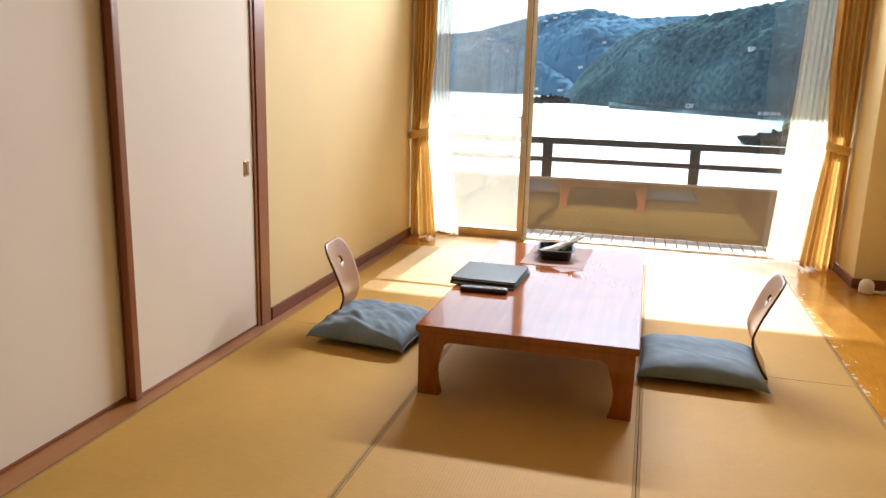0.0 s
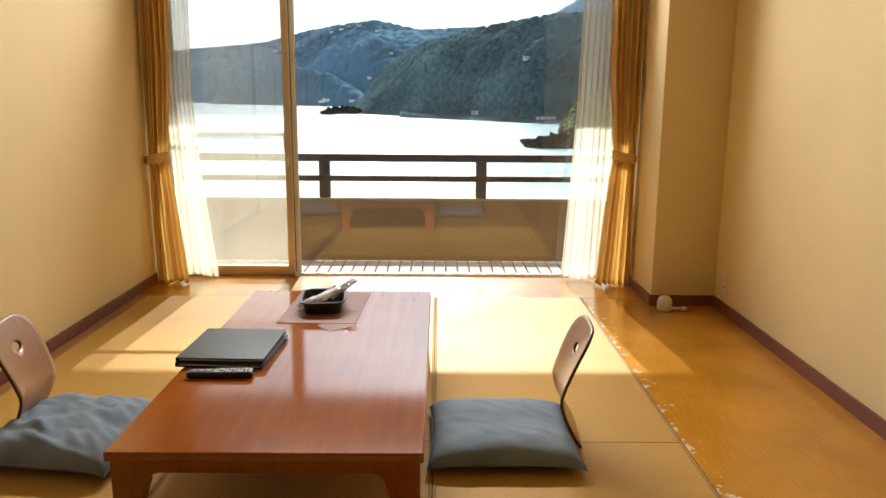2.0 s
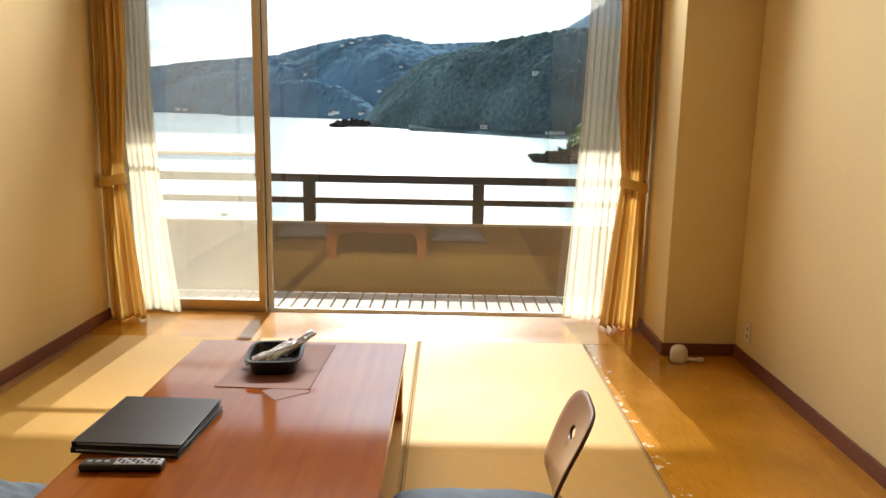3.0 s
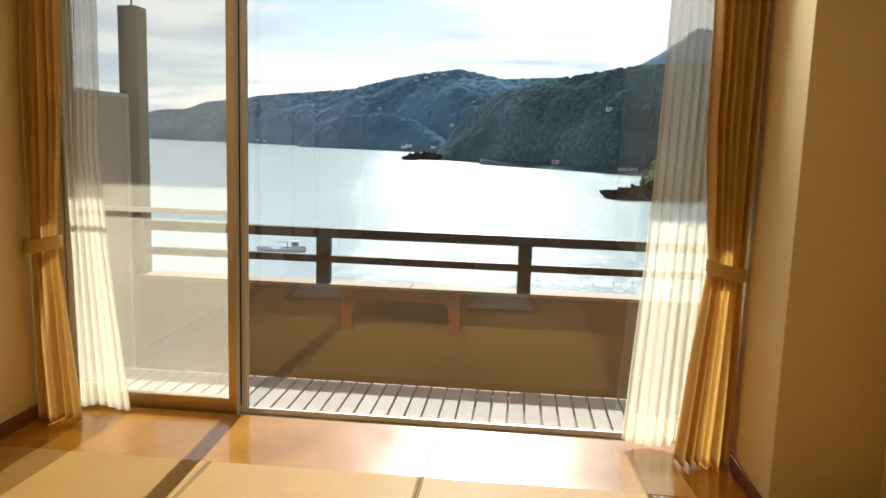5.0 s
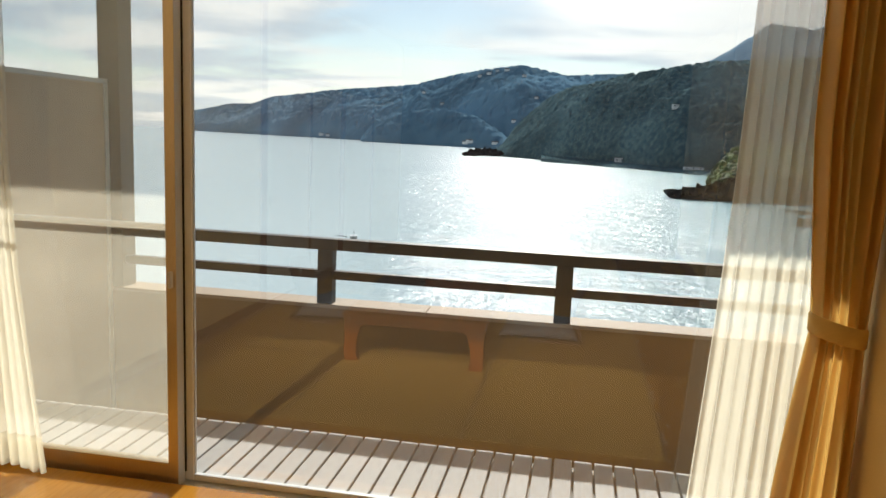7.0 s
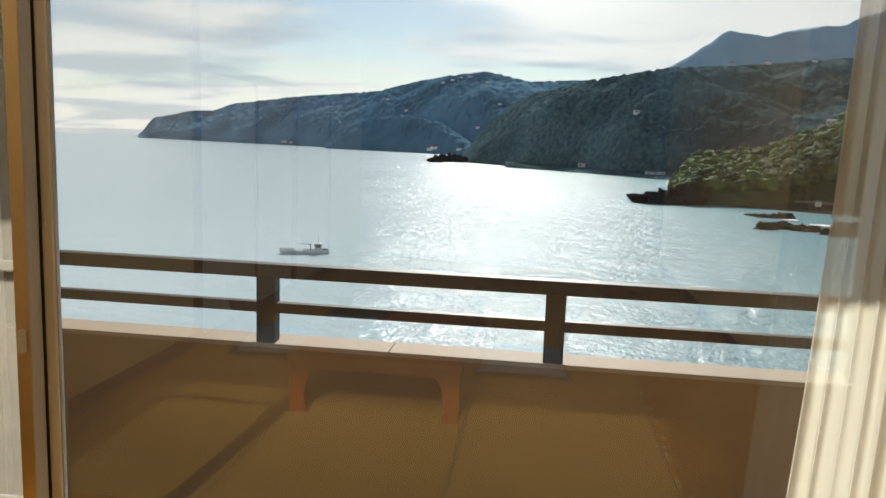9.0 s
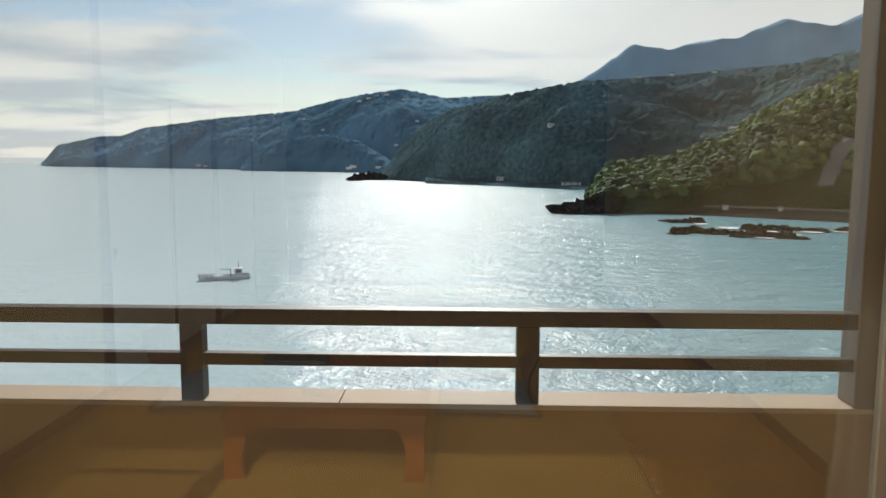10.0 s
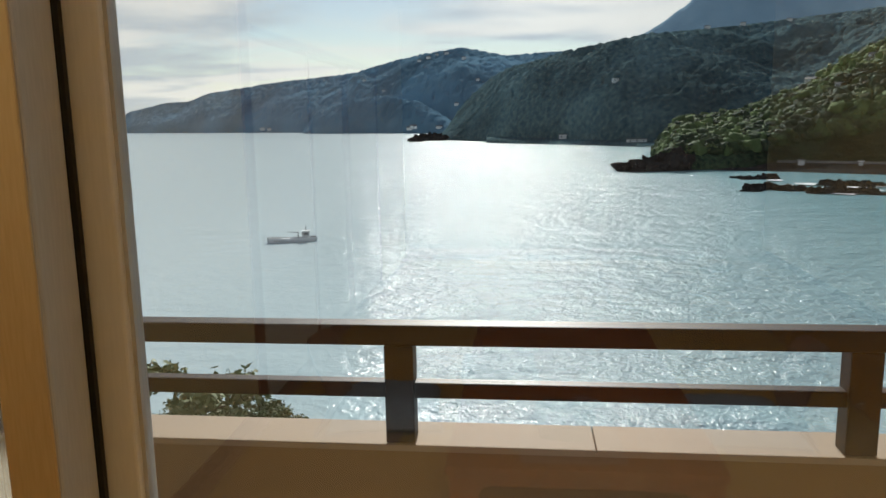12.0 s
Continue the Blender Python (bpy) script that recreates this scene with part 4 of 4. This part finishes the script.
headland("backdrop_mountain", "far mountain range with blue haze in its colour", M_MOUNTAIN, (5, 8.6, 12, 14, 16.2, 19, 22, 25, 30, 40, 55),
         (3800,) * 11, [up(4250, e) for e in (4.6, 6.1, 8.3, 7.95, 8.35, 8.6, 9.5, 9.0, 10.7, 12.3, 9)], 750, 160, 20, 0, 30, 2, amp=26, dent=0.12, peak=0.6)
CAPE = headland("backdrop_cape", "wooded far cape with haze in its colour and village at its foot", M_FOREST3, (-29.6, -28.6, -26.2, -24.6, -23.2, -19.5, -17.6, -13, -9.7, -7.5, -4.8, -1.5, 2, 8),
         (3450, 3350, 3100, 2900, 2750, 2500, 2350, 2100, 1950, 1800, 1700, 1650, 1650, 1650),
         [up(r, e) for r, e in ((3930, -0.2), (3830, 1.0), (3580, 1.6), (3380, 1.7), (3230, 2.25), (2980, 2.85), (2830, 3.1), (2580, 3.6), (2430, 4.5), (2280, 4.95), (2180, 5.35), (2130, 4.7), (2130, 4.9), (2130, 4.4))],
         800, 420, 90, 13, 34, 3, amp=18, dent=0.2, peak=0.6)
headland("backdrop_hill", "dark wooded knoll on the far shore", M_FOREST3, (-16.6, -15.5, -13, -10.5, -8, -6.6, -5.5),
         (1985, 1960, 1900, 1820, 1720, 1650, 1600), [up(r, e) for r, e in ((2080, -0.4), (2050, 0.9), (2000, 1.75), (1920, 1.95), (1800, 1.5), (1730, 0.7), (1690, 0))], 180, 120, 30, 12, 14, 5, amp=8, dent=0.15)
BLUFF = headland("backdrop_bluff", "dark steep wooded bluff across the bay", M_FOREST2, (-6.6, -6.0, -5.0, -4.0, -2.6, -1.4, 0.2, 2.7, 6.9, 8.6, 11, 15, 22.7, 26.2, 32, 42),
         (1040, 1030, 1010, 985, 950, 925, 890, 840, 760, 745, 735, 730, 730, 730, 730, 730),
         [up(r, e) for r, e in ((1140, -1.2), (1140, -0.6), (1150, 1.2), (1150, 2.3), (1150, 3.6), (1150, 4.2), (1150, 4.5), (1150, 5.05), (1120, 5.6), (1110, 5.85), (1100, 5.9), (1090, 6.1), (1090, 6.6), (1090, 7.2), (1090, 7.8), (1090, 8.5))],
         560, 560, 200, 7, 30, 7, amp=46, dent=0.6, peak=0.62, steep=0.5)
POINT = headland("backdrop_point", "green wooded point with rocky shore", M_FOREST, (9.0, 10.0, 11, 13, 15, 17, 19, 20.5, 22.7, 25, 28, 31.7, 36, 44, 56),
         (385, 384, 384, 388, 392, 400, 408, 412, 415, 415, 412, 408, 400, 380, 350),
         [up(r, e) for r, e in ((395, -3.5), (420, -1.7), (440, -0.2), (450, 0.05), (460, 0.35), (480, 1.3), (500, 2.4), (510, 3.6), (520, 5.0), (530, 6.1), (540, 7.1), (545, 7.8), (540, 9.0), (520, 10), (480, 9))],
         340, 420, 190, 5.5, 14, 11, amp=26, dent=0.6, peak=0.6, steep=0.42, slip=True)


def crown_material(name, dark, pale, sun_green, scale, patch):
    """Tree crowns: each of its own green, with lighter stands in broad patches and a leafy grain."""
    m = mat(name, dark, pale, scale, 0.8, 0.8, wear=0.25, big=0.05, spec=0.1, contrast=0.22, dist=1.2)
    n, l = m.node_tree.nodes, m.node_tree.links
    p = n["Principled BSDF"]
    base = p.inputs["Base Color"].links[0].from_socket
    geo, co, nz, rg, mx = n.new("ShaderNodeNewGeometry"), n.new("ShaderNodeTexCoord"), n.new("ShaderNodeTexNoise"), n.new("ShaderNodeMapRange"), n.new("ShaderNodeMix")
    nz.inputs["Scale"].default_value, nz.inputs["Detail"].default_value = patch, 3.0
    l.new(co.outputs["Object"], nz.inputs["Vector"])
    ad = n.new("ShaderNodeMath")
    ad.operation = "MULTIPLY_ADD"
    ad.inputs[1].default_value = 0.35
    l.new(geo.outputs["Random Per Island"], ad.inputs[0]), l.new(nz.outputs[0], ad.inputs[2])
    rg.inputs["From Min"].default_value, rg.inputs["From Max"].default_value = 0.58, 0.95
    l.new(ad.outputs[0], rg.inputs[0])
    mx.data_type = "RGBA"
    mx.inputs[7].default_value = (*sun_green, 1)
    l.new(rg.outputs[0], mx.inputs[0]), l.new(base, mx.inputs[6]), l.new(mx.outputs[2], p.inputs["Base Color"])
    # leaves let a share of the light through
    leaf, both = n.new("ShaderNodeBsdfTranslucent"), n.new("ShaderNodeMixShader")
    both.inputs[0].default_value = 0.35
    l.new(mx.outputs[2], leaf.inputs[0])
    l.new(p.outputs[0], both.inputs[1]), l.new(leaf.outputs[0], both.inputs[2]), l.new(both.outputs[0], n["Material Output"].inputs[0])
    return m


def woods(lab, land, material, count, a0, a1, v0, v1, r0, r1, seed, bare=None):
    """Tree crowns scattered over a headland: lumpy domes of uneven size, joined into one mesh."""
    X, Y, Z, R, az, v = land
    rnd = np.random.RandomState(seed)
    bm = bmesh.new()
    bmesh.ops.create_icosphere(bm, subdivisions=2, radius=1.0)
    bm.verts.ensure_lookup_table()
    unit = np.array([tuple(q.co) for q in bm.verts])
    tri = np.array([[q.index for q in f.verts] for f in bm.faces])
    bm.free()
    shapes = []
    for k in range(8):
        lump = np.array([0.5 * noise.noise(Vector(q) * 1.3 + Vector((k * 5.3, seed, 0))) + 0.75 * noise.noise(Vector(q) * 3.7 + Vector((0, k * 4.1, seed))) for q in unit])
        shapes.append(unit * (1.0 + lump)[:, None] * np.array([1.0, 1.0, 0.7 + 0.1 * (k % 4)]))
    vs, fs, made = [], [], 0
    for _ in range(count):
        a, w = rnd.uniform(a0, a1), v0 + (v1 - v0) * rnd.rand() ** 1.3
        j, i = int(np.searchsorted(az, a)), int(np.searchsorted(v, w))
        j, i = min(j, len(az) - 1), min(i, len(v) - 1)
        size = (r0 + (r1 - r0) * rnd.rand() ** 2) * (0.7 + 0.3 * rnd.rand())
        if Z[i, j] < SEA + 5 or (bare and bare(az[j], v[i])):
            continue
        turn = rnd.uniform(0, 6.28)
        c, q = math.cos(turn), shapes[rnd.randint(8)]
        d = math.sin(turn)
        vs.append(np.stack([q[:, 0] * c - q[:, 1] * d, q[:, 0] * d + q[:, 1] * c, q[:, 2]], 1) * size + np.array([X[i, j] + rnd.uniform(-1, 1), Y[i, j] + rnd.uniform(-1, 1), Z[i, j] - size * 0.05]))
        fs.append(tri + made * len(unit))
        made += 1
    me = bpy.data.meshes.new("woods")
    me.from_pydata(np.concatenate(vs).tolist(), [], np.concatenate(fs).tolist())
    me.materials.append(material)
    me.polygons.foreach_set("use_smooth", [True] * len(me.polygons))
    return tagged(new("woods", me), lab, "trees", kind="stuff")


M_CROWN = crown_material("point_tree_crowns", (0.016, 0.036, 0.030), (0.068, 0.108, 0.060), (0.19, 0.27, 0.10), 0.6, 0.02)


def on_slip(a, w):
    return w < 0.10 and abs(a - 24.9 - 20.0 * w) < 0.9


woods("evergreen trees covering the wooded point", POINT, M_CROWN, 9000, 9.5, 36, 0.03, 0.66, 1.5, 5.0, 31, on_slip)


def seat(land, a, el):
    """Distance and height over the sea of the slope's first place that stands el degrees over the eye at azimuth a."""
    X, Y, Z, R, az, v = land
    j = min(int(np.searchsorted(az, a)), len(az) - 1)
    up_el = np.degrees(np.arctan2(Z[:, j] - SEA - EYE, R[:, j]))
    hit = np.nonzero(up_el >= el)[0]
    i = int(hit[0]) if len(hit) else int(up_el.argmax())
    return float(R[i, j]), float(Z[i, j] - SEA)


def polar(az, r, z=0.0):
    return (OX + r * math.sin(radians(az)), OY + r * math.cos(radians(az)), SEA + z)


def rock(az, r, lx, ly, h, seed, lab="dark wet shore rock in the surf"):
    bm = bmesh.new()
    bmesh.ops.create_icosphere(bm, subdivisions=4, radius=1.0)
    for v in bm.verts:
        d = noise.fractal(v.co * 1.7 + Vector((seed * 3.1, 0, 0)), 1.0, 2.0, 6) * 0.55
        v.co *= 1 + d
        v.co = Vector((v.co.x * lx, v.co.y * ly, max(-0.4, min(v.co.z, 0.5 + 0.9 * noise.fractal(v.co * 3.0 + Vector((0, seed, 0)), 0.8, 2.0, 4))) * h * 1.7))
    o = tagged(link_mesh("shore_rock", bm, M_ROCK), lab, "rock", "shore rocks")
    o.location = polar(az, r, 0.1)
    o.rotation_euler = (0, 0, radians(-az + 8 * math.sin(seed)))
    return o


rock(8.6, 380, 15, 6, 4.2, 1, "low dark rock spit at the end of the point")
rock(10.2, 386, 14, 9, 6.5, 2, "low dark rock spit at the end of the point")
rock(7.4, 378, 4, 3, 1.2, 9)
rk = random.Random(21)
for ca, cr0, sa, n in ((15.6, 284, 0.7, 7), (18.3, 287, 0.9, 9), (21.4, 282, 0.9, 9), (16.9, 335, 0.8, 7), (22.8, 308, 1.1, 8), (25.6, 314, 0.8, 5)):
    for i in range(n):                                # a low broken reef
        rock(ca + rk.gauss(0, sa), cr0 + rk.gauss(0, 3), rk.uniform(1.5, 5.0), rk.uniform(1.0, 2.6), rk.uniform(0.5, 1.7), i + int(ca * 10))
rock(-7.2, 1035, 22, 8, 7, 14)
rock(-8.1, 1030, 12, 6, 5, 15)
rock(-8.3, 985, 9, 4, 2.0, 16)


def surf(az, r, lx, ly, seed):
    bm = bmesh.new()
    n = 26
    vs = []
    for i in range(n):
        a = 2 * math.pi * i / n
        k = 0.7 + 0.5 * noise.noise((math.cos(a) * 1.6 + seed, math.sin(a) * 1.6, seed))
        vs.append(bm.verts.new((lx * k * math.cos(a), ly * k * math.sin(a), 0.05)))
    bm.faces.new(vs)
    o = tagged(link_mesh("surf_foam", bm, M_FOAM), "white foam round the shore rocks", "surf", kind="stuff")
    o.location = polar(az, r, 0.3)
    o.rotation_euler = (0, 0, radians(-az))


for i, (a, r, lx, ly) in enumerate(((18.2, 300, 5, 1.4), (20.5, 292, 6, 1.4), (22.3, 298, 6, 1.6), (24.6, 306, 7, 1.2), (17.5, 326, 4, 0.9), (26.8, 312, 7, 0.8), (21.8, 274, 4, 0.8), (19.4, 310, 5, 1.5), (16.2, 288, 3, 0.7), (23.4, 290, 4, 1.0))):
    surf(a, r, lx * 1.3, ly * 4.0, i)

# shore road with sea wall on the point, and the long hall under the bluff
road = np.array([[polar(a, 404 - 6.0 * s - (a - 19) * 1.2, z) for s, z in ((0, 3.4), (0.5, 3.4), (0.5, 4.1), (0.55, 4.1), (0.6, 3.0))] for a in np.linspace(17.5, 50, 60)])
structure("road_shore", grid_mesh(road), M_SCREE, "grey shore road with low sea wall", "road")
strand = np.array([[polar(a, r, z) for r, z in ((400.3 - (a - 19) * 1.2, 3.0), (391 - (a - 19) * 1.3, 1.0 + 0.6 * noise.noise((a * 2, 3, 0))), (384 - (a - 19) * 1.6, 0.9 + 0.5 * noise.noise((a, 0, 0))), (376 - (a - 19) * 1.9, -0.3))] for a in np.linspace(12, 50, 120)])
structure("ground_strand", grid_mesh(strand), M_ROCK, "dark pebble strand along the shore road", "beach")
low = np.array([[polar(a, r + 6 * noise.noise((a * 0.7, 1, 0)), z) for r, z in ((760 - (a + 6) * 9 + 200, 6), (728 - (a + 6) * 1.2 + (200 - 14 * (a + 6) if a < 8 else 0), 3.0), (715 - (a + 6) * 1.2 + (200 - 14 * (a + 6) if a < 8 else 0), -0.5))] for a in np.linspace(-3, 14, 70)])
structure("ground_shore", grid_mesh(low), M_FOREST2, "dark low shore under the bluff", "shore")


def house(az, r, z, w, d, h, turn, lab="small white house on the wooded slope", grp="hillside houses", flat=False):
    o = thing("house", lab, "house", grp, polar(az, r, z))
    o.rotation_euler = (0, 0, radians(-az + turn))
    part("wall", box(-w / 2, w / 2, -d / 2, d / 2, -2, h), M_HOUSE, o)
    if flat:
        part("roof", box(-w / 2 - 0.4, w / 2 + 0.4, -d / 2 - 0.4, d / 2 + 0.4, h, h + 0.6), M_ROOF, o)
    else:
        bm = bmesh.new()
        e = 0.5
        vs = [bm.verts.new(p) for p in ((-w / 2 - e, -d / 2 - e, h), (w / 2 + e, -d / 2 - e, h), (w / 2 + e, d / 2 + e, h), (-w / 2 - e, d / 2 + e, h), (-w / 2 - e, 0, h + d * 0.35), (w / 2 + e, 0, h + d * 0.35))]
        for f in ((0, 1, 5, 4), (2, 3, 4, 5), (0, 4, 3), (1, 2, 5), (3, 2, 1, 0)):
            bm.faces.new([vs[i] for i in f])
        part("roof", bm, M_ROOF, o)
    for i in range(max(2, int(w / 5)) if r < 900 and h > 2 else 0):
        x = -w / 2 + (i + 0.5) * w / max(2, int(w / 5))
        part("window", box(x - 0.7, x + 0.7, -d / 2 - 0.05, -d / 2 - 0.01, h * 0.35, h * 0.75), M_BOATDARK, o)


hs = random.Random(11)
for i in range(13):                                   # village at the foot of the cape
    a = -19.5 + 9.0 * i / 12 + hs.uniform(-0.3, 0.3)
    house(a, float(np.interp(a, (-19.5, -13, -9.7), (2500, 2095, 1945))) - 6 + hs.uniform(0, 12), 6 + hs.uniform(0, 3), hs.uniform(10, 24), 10, hs.uniform(4, 9), hs.uniform(-20, 20), "pale building in the far shore village", "village buildings", i % 2 == 0)
for i in range(7):
    a = -9.0 + hs.uniform(0, 2.6)
    house(a, 1640 + hs.uniform(-10, 40), 8 + hs.uniform(0, 6), hs.uniform(8, 14), 8, hs.uniform(3, 5), hs.uniform(-20, 20), "pale building in the far shore village", "village buildings")
house(3.9, 842, 4, 44, 12, 5, 0, "long low pale hall under the bluff", "shore halls", True)
house(8.0, 733, 3, 18, 8, 3, 4, "long low pale hall under the bluff", "shore halls", True)
house(19.0, 397, 3.4, 2.6, 2, 0.9, 8, "small pale hut beside the shore road", "shore huts")
house(22.6, 394, 3.4, 1.8, 1.6, 0.7, 3, "small pale hut beside the shore road", "shore huts")


def slope_house(land, a, el, w, h, lab="small white house on the wooded slope", grp="hillside houses", flat=False):
    r, z = seat(land, a, el)
    house(a, r, z - h * 0.15, w, w * 0.7, h, hs.uniform(-25, 25), lab, grp, flat)


for a, el, w in ((19.3, 2.9, 6.5), (22.9, 3.5, 5.5), (24.5, 4.7, 5), (25.6, 4.6, 5), (27.9, 7.2, 6), (28.3, 6.9, 5), (21.0, 1.6, 4)):
    slope_house(POINT, a, el, w, 2.6)
for a, el in ((-7.9, 4.35), (-7.2, 4.6), (-6.6, 4.75), (-5.9, 4.9), (-4.6, 4.5), (-12.0, 3.0), (-5.2, 0.9), (-9.5, 1.3), (-10.6, 2.2), (-3.6, 2.9)):
    slope_house(CAPE, a, el, hs.uniform(8, 14), 4.2, "tiny pale house high on the far cape")
for a, el in ((6.4, 2.55), (12.6, 6.1), (14.9, 6.1), (17.8, 6.2)):
    slope_house(BLUFF, a, el, 6, 3, "pale house on the ridge of the bluff", "ridge houses", True)


# ---- fishing boat ----
def boat():
    b = thing("fishing_boat", "white fishing boat with wheelhouse moored in the bay", "boat", at=polar(-18.0, 167, -0.15))
    b.rotation_euler = (0, 0, radians(24))
    n, sec = 28, 9
    g = np.zeros((n, sec * 2 - 1, 3))
    for i in range(n):
        s = i / (n - 1) * 2 - 1                       # -1 bow, +1 stern
        beam = 1.45 * (1 - max(0, -s) ** 2.6) ** 0.75 * (1 - 0.12 * max(0, s) ** 3)
        sheer = 0.95 + 0.55 * max(0, -s) ** 2 + 0.12 * max(0, s) ** 2
        for j in range(-(sec - 1), sec):
            k = abs(j) / (sec - 1)
            g[i, j + sec - 1] = (s * 5.2 - 0.5 * max(0, -s) ** 3 * k, math.copysign(beam * k ** 0.55, j) if j else 0, -0.45 + (sheer + 0.45) * k ** 2.2)
    hull = part("hull", grid_mesh(g), M_BOATWHITE, b, smooth=True)
    hull.modifiers.new("planking", "SOLIDIFY").thickness = 0.08
    part("deck", box(-4.2, 4.9, -1.1, 1.1, 0.5, 0.6, 0.02), M_BOATDARK, b)
    wh = part("wheelhouse", box(2.1, 3.6, -0.75, 0.75, 0.6, 2.35, 0.06), M_BOATWHITE, b)
    part("window", box(2.06, 2.09, -0.6, 0.6, 1.55, 2.1), M_BOATDARK, wh)
    for y in (-0.78, 0.755):
        part("window", box(2.3, 3.3, y, y + 0.025, 1.5, 2.1), M_BOATDARK, wh)
    part("roof", box(1.95, 3.75, -0.85, 0.85, 2.36, 2.44, 0.02), M_BOATWHITE, wh)
    part("mast", rod((2.9, 0, 2.44), (2.9, 0, 3.9), 0.06, 0.04), M_BOATDARK, b)
    part("radar", box(2.75, 3.05, -0.5, 0.5, 3.1, 3.25, 0.03), M_BOATWHITE, b)
    part("crane_post", rod((1.2, 0.2, 0.6), (1.2, 0.2, 2.2), 0.09), M_BOATDARK, b)
    part("crane_boom", rod((1.2, 0.2, 2.1), (-1.2, 0.3, 2.35), 0.08, 0.05), M_BOATDARK, b)
    part("hatch", box(-2.4, -0.6, -0.6, 0.6, 0.6, 0.95, 0.03), M_BOATWHITE, b)
    part("gunwale", box(3.7, 5.0, -0.95, -0.85, 0.6, 1.25, 0.02), M_BOATDARK, b)


boat()

# ---- ground and trees below the balcony ----
g = np.zeros((44, 97, 3))
for i, v in enumerate(np.linspace(0, 1, 44)):
    for j, a in enumerate(np.linspace(-180, 180, 97)):
        behind = max(0.0, min(1.0, (abs(a) - 75) / 40))
        far = 30 + 34 / (1 + math.exp((a + 17.5) / 2.0)) + 3 * noise.noise((a * 0.12, 0, 0)) + 420 * behind
        r = v * far
        g[i, j] = (OX + r * math.sin(radians(a)), -1.0 + r * math.cos(radians(a)),
                   SEA + 5.2 - (5.6 - 4.0 * behind) * max(0, (v - 0.75) / 0.25) ** 1.5 + 0.5 * noise.noise((r * 0.2, a * 0.1, 0)) + behind * 55 * max(0, v - 0.12))
structure("ground", grid_mesh(g), M_ROCK, "rough rocky ground around the building", "ground")
structure("building_lower_storeys", box(-1.6, 5.6, YB - 0.2, 0.13, SEA + 3.5, -0.31), M_PARAPET, "tan rendered lower storeys of the building", "building")


def tree(seed, height, spread, lab):
    rnd = random.Random(seed)
    t = thing("tree", lab, "tree", "shore trees")
    bm = bmesh.new()
    pts = [Vector((0, 0, -0.3))]
    for i in range(5):
        pts.append(pts[-1] + Vector((rnd.uniform(-0.3, 0.3), rnd.uniform(-0.3, 0.3), height * 0.17)))
    tips = []

    def limb(p, q, r0, r1):
        tmp = rod(p, q, r0, r1, 7)
        me = bpy.data.meshes.new("tmp")
        tmp.to_mesh(me)
        tmp.free()
        bm.from_mesh(me)
        bpy.data.meshes.remove(me)

    for i in range(5):
        limb(pts[i], pts[i + 1], 0.20 - 0.032 * i, 0.20 - 0.032 * (i + 1))
    for i in range(11):
        k = rnd.randint(2, 5)
        a = rnd.uniform(0, 2 * math.pi)
        q = pts[k] + Vector((math.cos(a) * spread * rnd.uniform(0.45, 0.9), math.sin(a) * spread * rnd.uniform(0.45, 0.9), height * rnd.uniform(0.04, 0.2)))
        limb(pts[k], q, 0.07, 0.02)
        tips.append(q)
    part("trunk", bm, M_BARK, t)
    lv, lf = [], []
    for q in tips + [pts[-1]]:
        for _ in range(240):
            c = q + Vector((rnd.gauss(0, 0.42), rnd.gauss(0, 0.42), rnd.gauss(0.12, 0.22))) * (spread / 2.4)
            d1 = Vector((rnd.uniform(-1, 1), rnd.uniform(-1, 1), rnd.uniform(-0.5, 0.8))).normalized() * rnd.uniform(0.14, 0.30)
            d2 = d1.cross(Vector((rnd.uniform(-1, 1), rnd.uniform(-1, 1), rnd.uniform(-1, 1)))).normalized() * rnd.uniform(0.08, 0.16)
            b0 = len(lv)
            lv += [c - d1, c - d2 * 0.9, c + d1, c + d2 * 0.9]
            lf.append((b0, b0 + 1, b0 + 2, b0 + 3))
    me = bpy.data.meshes.new("crown")
    me.from_pydata([tuple(p) for p in lv], [], lf)
    me.materials.append(M_LEAF)
    cr_ = new("crown", me)
    cr_.parent = t
    return t


ta = tree(1, 5.5, 2.6, "broad evergreen tree on the shore below the balcony")
tb = tree(2, 4.6, 3.0, "low bushy evergreen on the shore below the balcony")


spots = random.Random(6)
for i in range(40):
    a = -20.5 - 22 * (i / 39) + spots.uniform(-1, 1)
    r = spots.uniform(46, 59)
    src = ta if i % 2 else tb
    s = spots.uniform(0.5, 0.78)
    m = Matrix.Translation((OX + r * math.sin(radians(a)), -1 + r * math.cos(radians(a)), SEA + 2.5 - 2.0 * max(0, (r - 52) / 8) ))
    c = copy_thing(src, m @ Matrix.Rotation(i * 1.3, 4, "Z"))
    c.scale = (s, s, s)
for src, a, r, s in ((ta, -25.6, 44, 1.24), (tb, -32.0, 42, 0.8)):
    src.matrix_basis = Matrix.Translation((OX + r * math.sin(radians(a)), -1 + r * math.cos(radians(a)), SEA + 5.0)) @ Matrix.Diagonal((s, s, s, 1))
